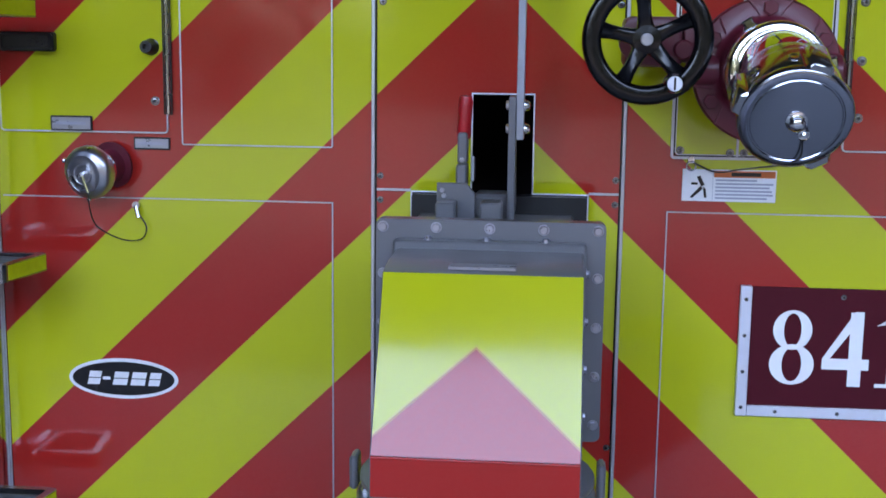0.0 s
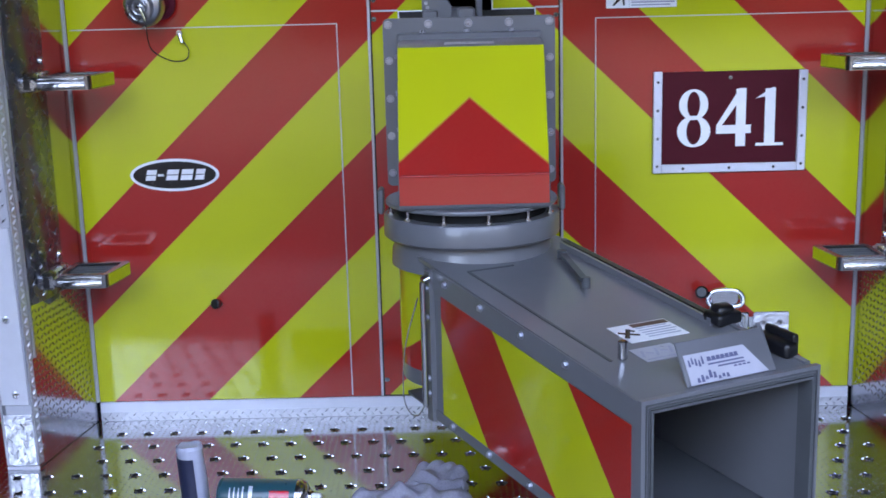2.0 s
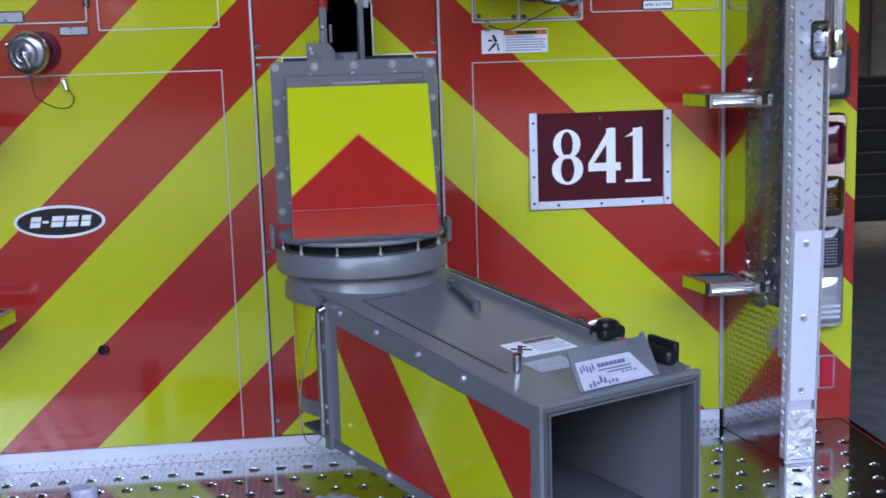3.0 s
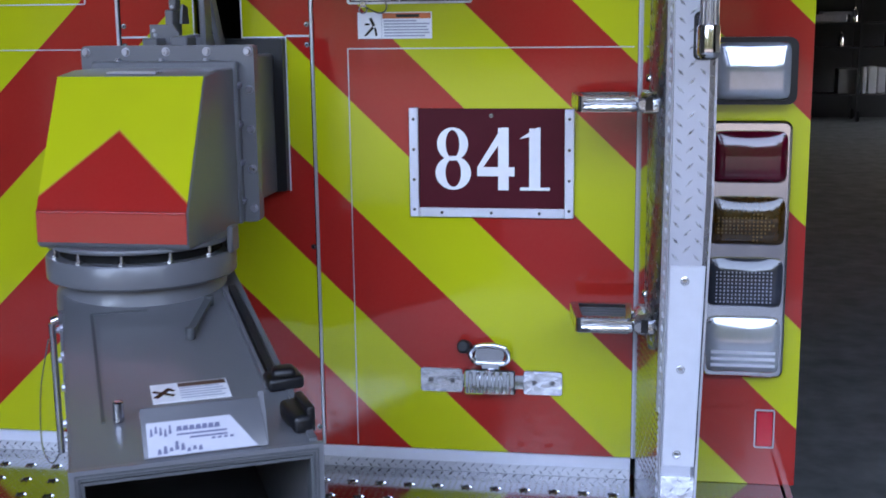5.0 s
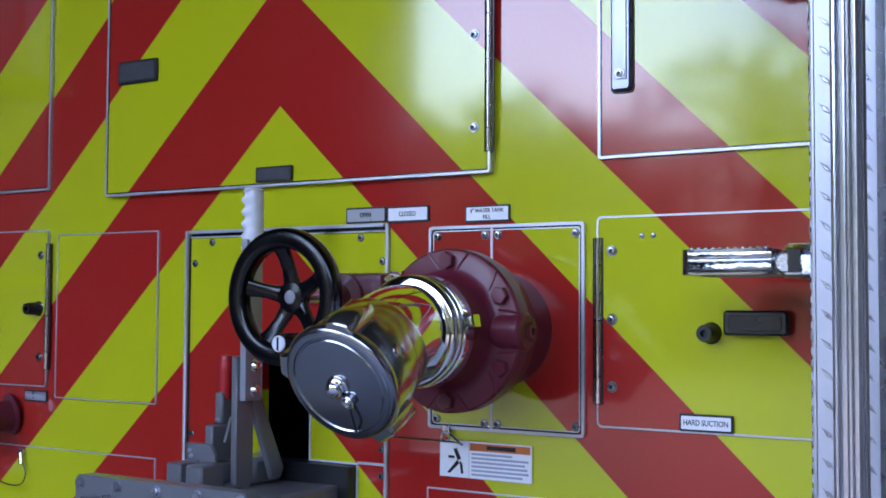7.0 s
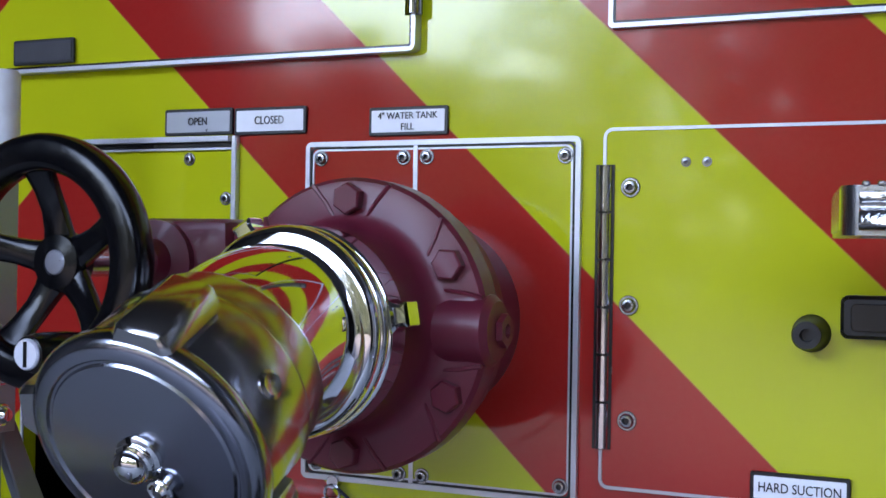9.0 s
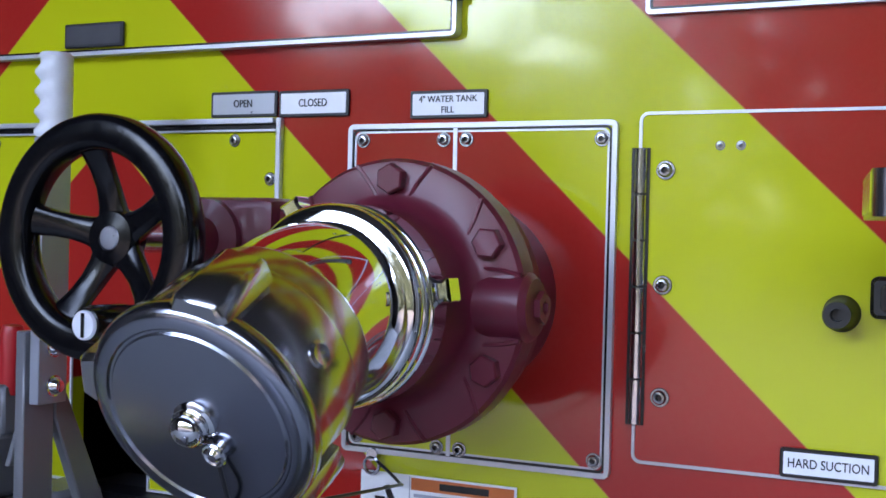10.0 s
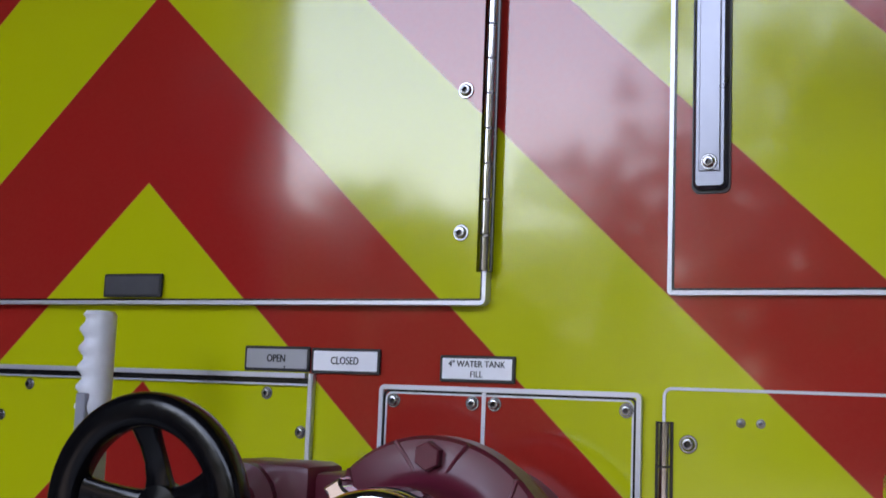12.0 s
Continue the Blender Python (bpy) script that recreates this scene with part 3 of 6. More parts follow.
def build_fin(s):
    """Side fin: polished inner sheet, tread-plate column and front, wear plate and foot."""
    f = thing("side_fin", (s * 1.0, -0.16, DECK), "tread-plate side fin standing on the tailboard", "side fin", "side fins")
    xa, xb, xc, yf = SIDE + 0.005, 0.977, 1.051, -0.299      # panel edge, front inner and outer corners

    def P(u, v, w):
        return (s * u, v, w)

    def wall(y):
        return xa + (xb - xa) * y / yf

    def on_wall(u, v, w):
        return (s * (wall(u) - w), u, v)

    def strip(y0, y1, z0, z1, t, lift=0.0):
        return prism([(wall(y0) - lift, y0), (wall(y1) - lift, y1), (wall(y1) - lift - t, y1), (wall(y0) - lift - t, y0)], z0, z1, P, 0.0006)
    part("fin_body", prism([(xa, -0.001), (xb, yf), (xc, yf), (0.990, -0.001)], DECK, TOP, P, 0.002), M_MIRROR, f, "polished aluminium sheet")
    # the column is folded along its middle
    ya, ym, yb = -0.262, -0.192, -0.112

    def fold(y):
        return 0.004 + 0.007 * (1 - abs(y - ym) / (ym - ya if y < ym else yb - ym))
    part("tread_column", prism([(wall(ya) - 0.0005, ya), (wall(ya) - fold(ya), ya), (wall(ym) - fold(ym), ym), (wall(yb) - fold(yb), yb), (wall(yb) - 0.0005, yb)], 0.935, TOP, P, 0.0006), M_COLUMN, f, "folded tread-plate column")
    for y0, y1 in ((ya, ym), (ym, yb)):
        part("column_treads", treads(y0 + 0.004, y1 - 0.004, 0.94, TOP, lambda u, v, w: on_wall(u, v, w + fold(u)), 0.0300, 0.0125, 0.0034, 0.0030), M_STEP, f)
    part("lower_treads", treads(-0.275, -0.02, 0.63, 0.925, lambda u, v, w: on_wall(u, v, w + 0.0002), 0.0150, 0.0080, 0.0022, 0.0006), M_MIRROR, f)
    part("front_treads", treads(xb + 0.002, xc - 0.010, 1.125, TOP, lambda u, v, w: (s * u, yf - 0.001 - w, v), 0.0155, 0.0105, 0.0028, 0.0026, staggered=True), M_STEP, f)
    part("foot_plate", prism(rounded(xb + 0.002, xc - 0.002, DECK + 0.010, 0.700, 0.001), yf - 0.0012, yf - 0.0032, lambda u, v, w: (s * u, w, v)), M_HAMMERED, f, "battered bright foot plate")
    part("foot_treads", treads(xb + 0.003, xc - 0.004, DECK + 0.012, 0.698, lambda u, v, w: (s * u, yf - 0.0032 - w, v), 0.0155, 0.0105, 0.0026, 0.0022, staggered=True), M_HAMMERED, f)
    part("front_plate", box(*sorted((s * (xb + 0.001), s * (xc - 0.010))), yf - 0.001, yf - 0.0002, DECK + 0.01, TOP), M_TREAD, f, "tread-plate front")
    # dark strip in place of what the angled edge trim reflects
    part("edge_groove", box(*sorted((s * (xc - 0.0095), s * (xc - 0.0005))), yf - 0.0008, yf - 0.0002, DECK + 0.01, TOP), M_COLUMN, f, "dark strip painted as the edge trim's dark reflection")
    wp = part("wear_plate", prism(rounded(xb + 0.003, xc - 0.003, 0.722, 1.118, 0.002), yf - 0.0012, yf - 0.006, lambda u, v, w: (s * u, w, v), 0.0015), M_SATIN, f, "smooth pale wear plate")
    for z in (1.089, 0.917, 0.747):
        screw(s * 1.010, z, yf - 0.006, wp, 0.85, ME_DOME)
    part("corner_trim", join(strip(-0.007, -0.0015, 0.62, TOP, 0.003), prism([(xa - 0.0045, -0.0005), (xa - 0.001, -0.0005), (xa - 0.001, -0.003), (xa - 0.0045, -0.003)], 0.62, TOP, P)), M_ALUTRIM, f, "bright inner corner angle")
    part("front_trim", join(strip(yf - 0.0005, yf + 0.02, DECK + 0.01, TOP, 0.003), prism([(xc, yf - 0.002), (xc + 0.004, yf - 0.002), (xc + 0.004, yf + 0.02), (xc, yf + 0.02)], DECK + 0.01, TOP, P)), M_ALUTRIM, f)
    part("knurled_edge", treads(yf + 0.003, yf + 0.017, DECK + 0.02, TOP, lambda u, v, w: on_wall(u, v, w + 0.003), 0.0135, 0.0078, 0.0030, 0.003), M_SATIN, f)
    part("hinge_strip", join(strip(-0.281, -0.276, 0.82, TOP, 0.004), strip(-0.272, -0.267, 0.82, TOP, 0.006)), M_ALUTRIM, f, "narrow bright strip")
    part("foot_cap", prism([(xb - 0.003, yf - 0.006), (xc + 0.003, yf - 0.006), (xc + 0.003, yf - 0.0005), (xb - 0.003, yf - 0.0005)], DECK, DECK + 0.008, P, 0.001), M_SATIN, f)
    lean_in(f, s, xb, xc, yf)


for s in (1, -1):
    build_fin(s)


def build_step(s, z, far=0.131):
    """Folding step: cast loop with grip bars on a narrow hinge arm."""
    st = thing("folding_step", (s * SIDE, -0.18, z), "chrome folding step with ribbed grip on the side fin", "step", "folding steps")
    x0, x1 = SIDE - 0.004, SIDE - far
    y0, y1 = -0.232, -0.096

    def P(u, v, w):
        # the free end slants back towards the wall
        return (s * (u + 0.020 * max(0.0, x0 - u) / (x0 - x1) * (y1 - v) / (y1 - y0)), v, w)
    part("tread_loop", ring_plate(rounded(x1, x0, y0, y1, 0.012), rounded(x1 + 0.016, x0 - 0.012, y0 + 0.016, y1 - 0.014, 0.006), z - 0.030, z, P), M_SCREW, st)
    for k in range(4):
        y = y0 + 0.026 + k * 0.0235
        part("grip_bar", box(*sorted((s * (x1 + 0.015), s * (x0 - 0.011))), y, y + 0.010, z - 0.020, z - 0.003, 0.002), M_GREYDARK, st, "dark grip bar")
    part("front_plate", join(prism([(y0 + 0.001, z - 0.027), (y0 - 0.0042, z - 0.027), (y0 - 0.0062, z - 0.024), (y0 - 0.0046, z - 0.0155), (y0 - 0.0016, z - 0.0140), (y0 - 0.0016, z - 0.0110), (y0 - 0.0046, z - 0.0095), (y0 - 0.0036, z - 0.004), (y0 + 0.001, z - 0.004)],
                                   *sorted((s * (x1 + 0.030), s * (x0 + 0.003))), yz, 0.0006),
                             *[box(*sorted((s * (x1 + 0.031 + k * 0.0088), s * (x1 + 0.0358 + k * 0.0088))), y0 - 0.001, y0 + 0.008, z - 0.001, z + 0.0025, 0.001) for k in range(11)]), M_BRIGHT, st, "bright ribbed front edge")
    part("end_tape", prism([(x1 - 0.001, y0 + 0.013), (x1 + 0.001, y0 + 0.013), (x1 + 0.001, y1 - 0.012), (x1 - 0.001, y1 - 0.012)], z - 0.027, z - 0.002, P), M_LIME, st, "lime tape on the end")
    for ya, xe in ((y0 + 0.018, 0.038), (y1 - 0.040, 0.030)):
        part("hinge_arm", box(*sorted((s * (x0 - 0.004), s * (SIDE + xe))), ya, ya + 0.022, z - 0.030, z - 0.008, 0.004, 2), M_SCREW, st)
    # cast knuckle that carries the loop, with two domed bolts above it
    kn = part("knuckle", join(prism([(y0 + 0.004, z - 0.034), (y1 - 0.010, z - 0.034), (y1 - 0.010, z - 0.004), (y1 - 0.024, z + 0.006), (y0 + 0.022, z + 0.006), (y0 + 0.004, z - 0.006)], *sorted((s * (SIDE + 0.006), s * (SIDE + 0.046))), yz, 0.004),
                              rod((s * (SIDE + 0.012), y0 + 0.002, z - 0.017), (s * (SIDE + 0.012), y1 - 0.004, z - 0.017), 0.013, seg=18, rounded=0.003)), M_STEP, st, "cast hinge knuckle")
    part("knuckle_slot", box(*sorted((s * (SIDE + 0.016), s * (SIDE + 0.030))), y0 + 0.0005, y0 + 0.0035, z - 0.028, z - 0.002), M_INKSHADE, kn)
    for y in (y0 + 0.030, y1 - 0.034):
        share("bolt", ME_DOME, st, Matrix.Translation((s * (SIDE + 0.072 * -y / 0.299 - 0.0055), y, z + 0.028)) @ Matrix.Rotation(radians(-90 * s), 4, 'Z'))
    part("wall_bracket", box(*sorted((s * (SIDE + 0.030), s * (SIDE + 0.044))), y0 + 0.045, y1 - 0.03, z - 0.074, z - 0.036, 0.005, 2), M_GREYDARK, st)


for s in (1, -1):
    for z in (0.994, 1.428, 1.864, 2.286):
        build_step(s, z)


def pillow(x0, x1, z0, z1, y, rise, edge=0.006, sloped=False):
    """Moulded lens: a rounded pad that bulges towards -y, with straight skirts. sloped: the upper half falls back as one flat slope."""
    n = 20
    bm = bmesh.new()
    g = {}
    for i in range(n + 1):
        for k in range(n + 1):
            u, v = 2 * i / n - 1, 2 * k / n - 1
            if sloped:
                fall = 1 if v < 0.15 else 1 - (v - 0.15) if v < 0.85 else 0.3 * (1 - ((v - 0.85) / 0.15) ** 2)
                fall *= 1 - max(0.0, -v) ** 10
            else:
                fall = 1 - v * v if v > 0 else 1 - v ** 8
            h = (1 - u ** 6) ** 0.5 * fall
            f = 1 - 0.018 * (abs(u) ** 6) * (abs(v) ** 6) * 4
            g[i, k] = bm.verts.new(((x0 + x1) / 2 + (x1 - x0) / 2 * u * f, y - edge - rise * h * (1 - 0.2 * u * u), (z0 + z1) / 2 + (z1 - z0) / 2 * v * f))
    for i in range(n):
        for k in range(n):
            bm.faces.new((g[i, k], g[i + 1, k], g[i + 1, k + 1], g[i, k + 1]))
    rim = [g[i, 0] for i in range(n)] + [g[n, k] for k in range(n)] + [g[i, n] for i in range(n, 0, -1)] + [g[0, k] for k in range(n, 0, -1)]
    low = [bm.verts.new((q.co.x, y, q.co.z)) for q in rim]
    for i in range(len(rim)):
        k = (i + 1) % len(rim)
        bm.faces.new((rim[k], rim[i], low[i], low[k]))
    bm.faces.new(low)
    bmesh.ops.recalc_face_normals(bm, faces=bm.faces[:])
    return bm


def build_lights(s):
    """Warning light on top and a bezel with four lamps."""
    w = thing("warning_light", (s * 1.13, -0.01, 1.46), "clear rectangular warning light in a black bezel", "tail light", "tail lights")
    a, b = 1.058, 1.229
    o = -0.028 if s < 0 else 0.0      # the left lamps stand further out
    P = lambda u, v, d: (s * u + o, d, v)
    X = lambda u, v: sorted((s * u + o, s * v + o))
    part("bezel", ring_plate(rounded(a, b, 1.397, 1.532, 0.018), rounded(a + 0.009, b - 0.014, 1.406, 1.522, 0.012), -0.032, 0.0, P), M_BLACK, w)
    part("lens", pillow(*X(a + 0.009, b - 0.014), 1.406, 1.522, -0.012, 0.016, 0.022, True), M_CLEARLENS, w)
    c = thing("tail_light_cluster", (s * 1.13, -0.01, 1.08), "chrome bezel with red, amber and clear tail lamps", "tail light", "tail lights")
    part("bezel", prism(rounded(1.058, 1.224, 0.822, 1.364, 0.016), -0.001, -0.032, P, 0.005), M_BEZEL, c, "bright plated bezel")
    for z0, z1, mat, lab in ((1.238, 1.344, M_REDLENS, "dark red lens"), (1.109, 1.209, M_AMBERLENS, "dark amber arrow lens"), (0.978, 1.081, M_DARKLENS, "smoky reverse lens"), (0.836, 0.954, M_CLEARLENS, "clear lens")):
        lens = part("lens", pillow(*X(1.064, 1.215), z0, z1, -0.0315, 0.014, 0.010), mat, c, lab)
        for x in (1.073, 1.206):
            screw(s * x + o, z0 + 0.010, -0.0425, c, 0.45)
            screw(s * x + o, z1 - 0.010, -0.0425, c, 0.45)
        if mat is M_CLEARLENS:
            for k in range(3):
                part("lens_rib", box(*X(1.074, 1.205), -0.0562, -0.0545, z0 + 0.016 + k * 0.014, z0 + 0.023 + k * 0.014, 0.0008), M_SATIN, lens)
        zm = (z0 + z1) / 2 - 0.008
        dots = []
        for i in range(15):
            for k in range(-4, 5):
                # the amber dots make an arrow pointing outwards
                if mat is M_AMBERLENS and not (abs(k) <= 2 if i < 9 else abs(k) <= 14 - i):
                    continue
                x = 1.080 + 0.0078 * i
                dots.append(box(*X(x, x + 0.0034), -0.0562, -0.0545, zm + k * 0.0078, zm + k * 0.0078 + 0.0030))
        if mat in (M_AMBERLENS, M_DARKLENS):
            part("diode_dots", join(*dots), M_DIODE if mat is M_AMBERLENS else M_GREYINK, lens, "rows of small diodes")
    r = thing("side_reflector", (s * 1.195, -0.003, 0.70), "small red reflector in a bright rim", "reflector", "reflectors")
    part("rim", ring_plate(rounded(1.174, 1.216, 0.657, 0.743, 0.004), rounded(1.1765, 1.2135, 0.6595, 0.7405, 0.002), -0.0045, -0.0005, P), M_ALUTRIM, r)
    part("lens", prism(rounded(1.1782, 1.2118, 0.6612, 0.7388, 0.002), -0.001, -0.0065, P, 0.001), M_REFLECTOR, r)


for s in (1, -1):
    build_lights(s)


def build_rail(s):
    """Fluted vertical grab rail standing off the fin on two cast brackets."""
    g = thing("grab_rail", (s * 1.033, -0.34, 1.50), "bright fluted vertical grab rail on the side fin", "grab rail")
    cx, cy = s * 1.033, -0.384
    n = 48
    bm = bmesh.new()
    lo, hi = [], []
    for k in range(n):
        a = 2 * math.pi * k / n
        r = 0.0160 + (0.0009 if k % 4 in (1, 2) else -0.0007)
        lo.append(bm.verts.new((cx + r * math.cos(a), cy + r * math.sin(a), 1.545)))
        hi.append(bm.verts.new((cx + r * math.cos(a), cy + r * math.sin(a), 2.78)))
    for k in range(n):
        bm.faces.new((lo[k], lo[(k + 1) % n], hi[(k + 1) % n], hi[k]))
    part("rail_tube", bm, M_RAIL, g)
    for z in (1.505, 2.76):
        # cast cup round the tube, a waisted arm and a rounded foot on a rubber gasket
        arm = []
        for k in range(7):
            t = k / 6
            w, h = 0.019 - 0.008 * math.sin(math.pi * t), 0.034 - 0.016 * math.sin(math.pi * t)
            arm.append([(cx + p * w, cy + (-0.304 - cy) * t, z + 0.032 + q * h) for p, q in ((-1, -0.6), (-0.6, -1), (0.6, -1), (1, -0.6), (1, 0.6), (0.6, 1), (-0.6, 1), (-1, 0.6))])
        bm = bmesh.new()
        rings = [[bm.verts.new(p) for p in ring] for ring in arm]
        for p, q in zip(rings, rings[1:]):
            for i in range(8):
                bm.faces.new((p[i], q[i], q[(i + 1) % 8], p[(i + 1) % 8]))
        bmesh.ops.recalc_face_normals(bm, faces=bm.faces[:])
        st = part("stanchion", join(lathe([(0, 0), (0.0165, 0.0), (0.0195, 0.004), (0.0200, 0.012), (0.0195, 0.052), (0.0180, 0.056), (0.0165, 0.056)], (cx, cy, z), (0, 0, 1), 28), bm,
                                    prism(rounded(cx - 0.0185, cx + 0.0185, z - 0.003, z + 0.075, 0.008), -0.3032, -0.3085, xz, 0.0015)), M_CHROME, g)
        for dz in (0.008, 0.064):
            screw(cx, z + dz, -0.3085, st, 0.7)
        part("gasket", prism(rounded(cx - 0.0225, cx + 0.0225, z - 0.007, z + 0.079, 0.010), -0.3002, -0.3031, xz), M_BLACK, g)


build_rail(1)


# ---- doors and plates on the rear skin ----
def piano_hinge(x, z0, z1, parent, y=-0.006):
    n = max(4, int((z1 - z0) / 0.034))
    h = (z1 - z0) / n
    p = part("hinge", join(*[rod((x + 0.002, y, z0 + k * h + 0.0011), (x + 0.002, y, z0 + (k + 1) * h - 0.0011), 0.0056, seg=14) for k in range(n)]), M_MIRROR, parent, "piano hinge")
    # black backing strip, the hinge's shadow line put into colour
    part("hinge_leaf", box(x - 0.0065, x + 0.0095, y + 0.0005, y + 0.004, z0, z1), M_INKSHADE, p, "black strip painted as the shadow line behind the hinge")
    return p


def door(name, x0, x1, z0, z1, label, proud=0.004, trim=0.0026, r=0.008, lines="lrtb", group="compartment doors"):
    d = thing(name, ((x0 + x1) / 2, 0, (z0 + z1) / 2), label, "compartment door", group)
    if lines == "lrtb":
        part("door_skin", prism(rounded(x0 + trim, x1 - trim, z0 + trim, z1 - trim, max(r - trim, 0.002)), -0.0005, -proud, xz), M_CHEVRON, d)
        part("edge_trim", edge_trim(x0, x1, z0, z1, trim, r, -0.0005, -proud - 0.0015), M_ALUTRIM, d, "bright edge trim")
        if proud > 0.005:
            part("seal_line", edge_trim(x0 + trim, x1 - trim, z0 + trim, z1 - trim, 0.0022, max(r - trim, 0.002), -proud + 0.0005, -proud - 0.0004), M_INKSHADE, d, "dark line inside the edging")
    else:
        part("door_skin", box(x0 + trim, x1 - trim, -proud, -0.0005, z0 + trim, z1 - trim), M_CHEVRON, d)
        part("edge_trim", edge_trim(x0, x1, z0, z1, trim, r, -0.0005, -proud - 0.001, lines), M_ALUTRIM, d, "thin bright edge")
    return d


def bumper(x, z):
    solid("door_bumper", lathe([(0.0150, 0), (0.0125, 0.004), (0.0118, 0.026), (0.0105, 0.030), (0.0052, 0.030), (0.0046, 0.022), (0, 0.022)], (x, -0.004, z), (0, -1, 0), 24),
          M_BLACK, "round black rubber bumper on the door", "bumper", "door bumpers")


def pull_handle(x0, x1, z0, z1, parent):
    h = part("handle", prism(rounded(x0, x1, z0, z1, 0.006), -0.005, -0.024, xz, 0.003), M_BLACK, parent, "black paddle latch handle")
    part("finger_slot", prism(rounded(x0 + 0.008, x1 - 0.008, z0 + 0.006, z1 - 0.006, 0.004), -0.0245, -0.026, xz, 0.0006), M_INKSHADE, h)


def build_doors():
    # right small door
    d = door("suction_door", 0.587, 0.902, 1.624, 1.926, "small hinged suction compartment door with chevron tape")
    piano_hinge(0.5875, 1.657, 1.895, d)
    for z in (1.876, 1.778, 1.682):
        screw(0.6105, z, -0.004, d, 1.0)
    for x in (0.6565, 0.6735):
        screw(x, 1.8965, -0.004, d, 0.5)
    pull_handle(0.780, 0.867, 1.759, 1.792, d)
    bumper(0.757, 1.761)
    # left small door
    d = door("side_compartment_door", -0.902, -0.590, 1.634, 1.942, "small hinged compartment door with chevron tape")
    piano_hinge(-0.5905, 1.668, 1.915, d)
    for z in (1.892, 1.792, 1.692):
        screw(-0.6125, z, -0.004, d, 1.0)
    pull_handle(-0.889, -0.789, 1.777, 1.811, d)
    bumper(-0.618, 1.787)
    # left fixed access plate
    door("access_plate", -0.566, -0.292, 1.614, 1.932, "flush access plate with chevron tape", 0.0025, 0.0022, 0.004)
    # lower doors
    door("lower_left_door", -0.904, -0.292, 0.625, 1.517, "large lower compartment door with chevron tape", 0.0025, 0.0022, 0.004, "rt")
    door("lower_right_door", 0.297, 0.904, 0.625, 1.515, "large lower compartment door with chevron tape", 0.0025, 0.0022, 0.004, "lt")
    # upper middle door
    d = door("upper_middle_door", -0.425, 0.414, 1.999, 2.50, "wide hinged upper door with chevron tape", 0.012, 0.004, 0.006)
    piano_hinge(0.4095, 2.031, 2.49, d, -0.0125)
    for z in (2.070, 2.213, 2.356):
        screw(0.3855, z, -0.012, d, 1.0)
    lt = part("latch", prism(rounded(-0.392, -0.290, 2.207, 2.250, 0.004), -0.012, -0.017, xz, 0.0015), M_BLACK, d, "black flush latch")
    part("latch_paddle", prism(rounded(-0.386, -0.296, 2.212, 2.245, 0.003), -0.0172, -0.0185, xz, 0.0005), M_DARKLABEL, lt)
    part("knob", rod((-0.338, -0.012, 2.418), (-0.300, -0.055, 2.392), 0.012, 0.016, seg=16, rounded=0.003), M_BLACK, d, "black rubber knob")
    # upper outer doors
    d = door("upper_right_door", 0.590, 0.903, 2.009, 2.75, "upper corner compartment door with chevron tape", 0.006, 0.004, 0.004)
    st = part("strap", join(prism(rounded(0.6135, 0.6445, 2.104, 2.62, 0.006), -0.0065, -0.0155, xz, 0.003), box(0.6195, 0.6385, -0.0175, -0.0156, 2.12, 2.61, 0.0006)), M_STRAP, d, "grey metal strap bar")
    part("strap_gasket", prism(rounded(0.6115, 0.6465, 2.101, 2.623, 0.007), -0.0062, -0.0085, xz), M_BLACK, st)
    screw(0.629, 2.128, -0.0176, st, 0.9)
    d = door("upper_left_door", -0.903, -0.590, 2.020, 2.75, "upper corner compartment door with chevron tape", 0.006, 0.004, 0.004)
    lamp = thing("scene_light", (-0.64, -0.006, 2.53), "dark glass scene light in a black housing", "work light")
    part("housing", prism(rounded(-0.745, -0.548, 2.452, 2.600, 0.018), -0.0065, -0.040, xz, 0.004), M_BLACK, lamp)
    part("lens", pillow(-0.735, -0.558, 2.464, 2.590, -0.040, 0.018, 0.010), M_DARKLENS, lamp, "dark glossy lens")
    strap = thing("side_strap", (-0.502, 0, 2.60), "short bright metal strap bar", "strap")
    part("strap_bar", join(prism(rounded(-0.5165, -0.4875, 2.452, 2.75, 0.006), -0.0005, -0.012, xz, 0.003), box(-0.511, -0.493, -0.0140, -0.0121, 2.466, 2.74, 0.0006)), M_STRAP, strap)
    screw(-0.502, 2.480, -0.0141, strap, 0.9)
    # plate behind the fill valve, in two halves
    p = thing("valve_plate", (0.43, 0, 1.76), "bolted valve plate in two halves with chevron tape", "plate")
    part("plate_half", box(0.3045, 0.4105, -0.004, -0.0005, 1.612, 1.915), M_CHEVRON, p)
    part("plate_half", box(0.4145, 0.5625, -0.004, -0.0005, 1.612, 1.915), M_CHEVRON, p)
    part("seam_strip", join(box(0.4105, 0.4145, -0.0052, -0.0005, 1.612, 1.915)), M_ALUTRIM, p)
    part("edge_trim", edge_trim(0.2995, 0.5675, 1.607, 1.920, 0.0045, 0.006, -0.0005, -0.0062), M_ALUTRIM, p, "bright edge trim")
    # proud black ring, the recess's shade put into its colour
    part("seal_line", edge_trim(0.3040, 0.5630, 1.6115, 1.9155, 0.0026, 0.006, -0.0035, -0.0046), M_INKSHADE, p, "black line painted as the recess's shade inside the edging")
    part("inner_edge", edge_trim(0.3066, 0.5604, 1.6141, 1.9129, 0.0016, 0.007, -0.0035, -0.0050), M_ALUTRIM, p, "thin bright panel edge")
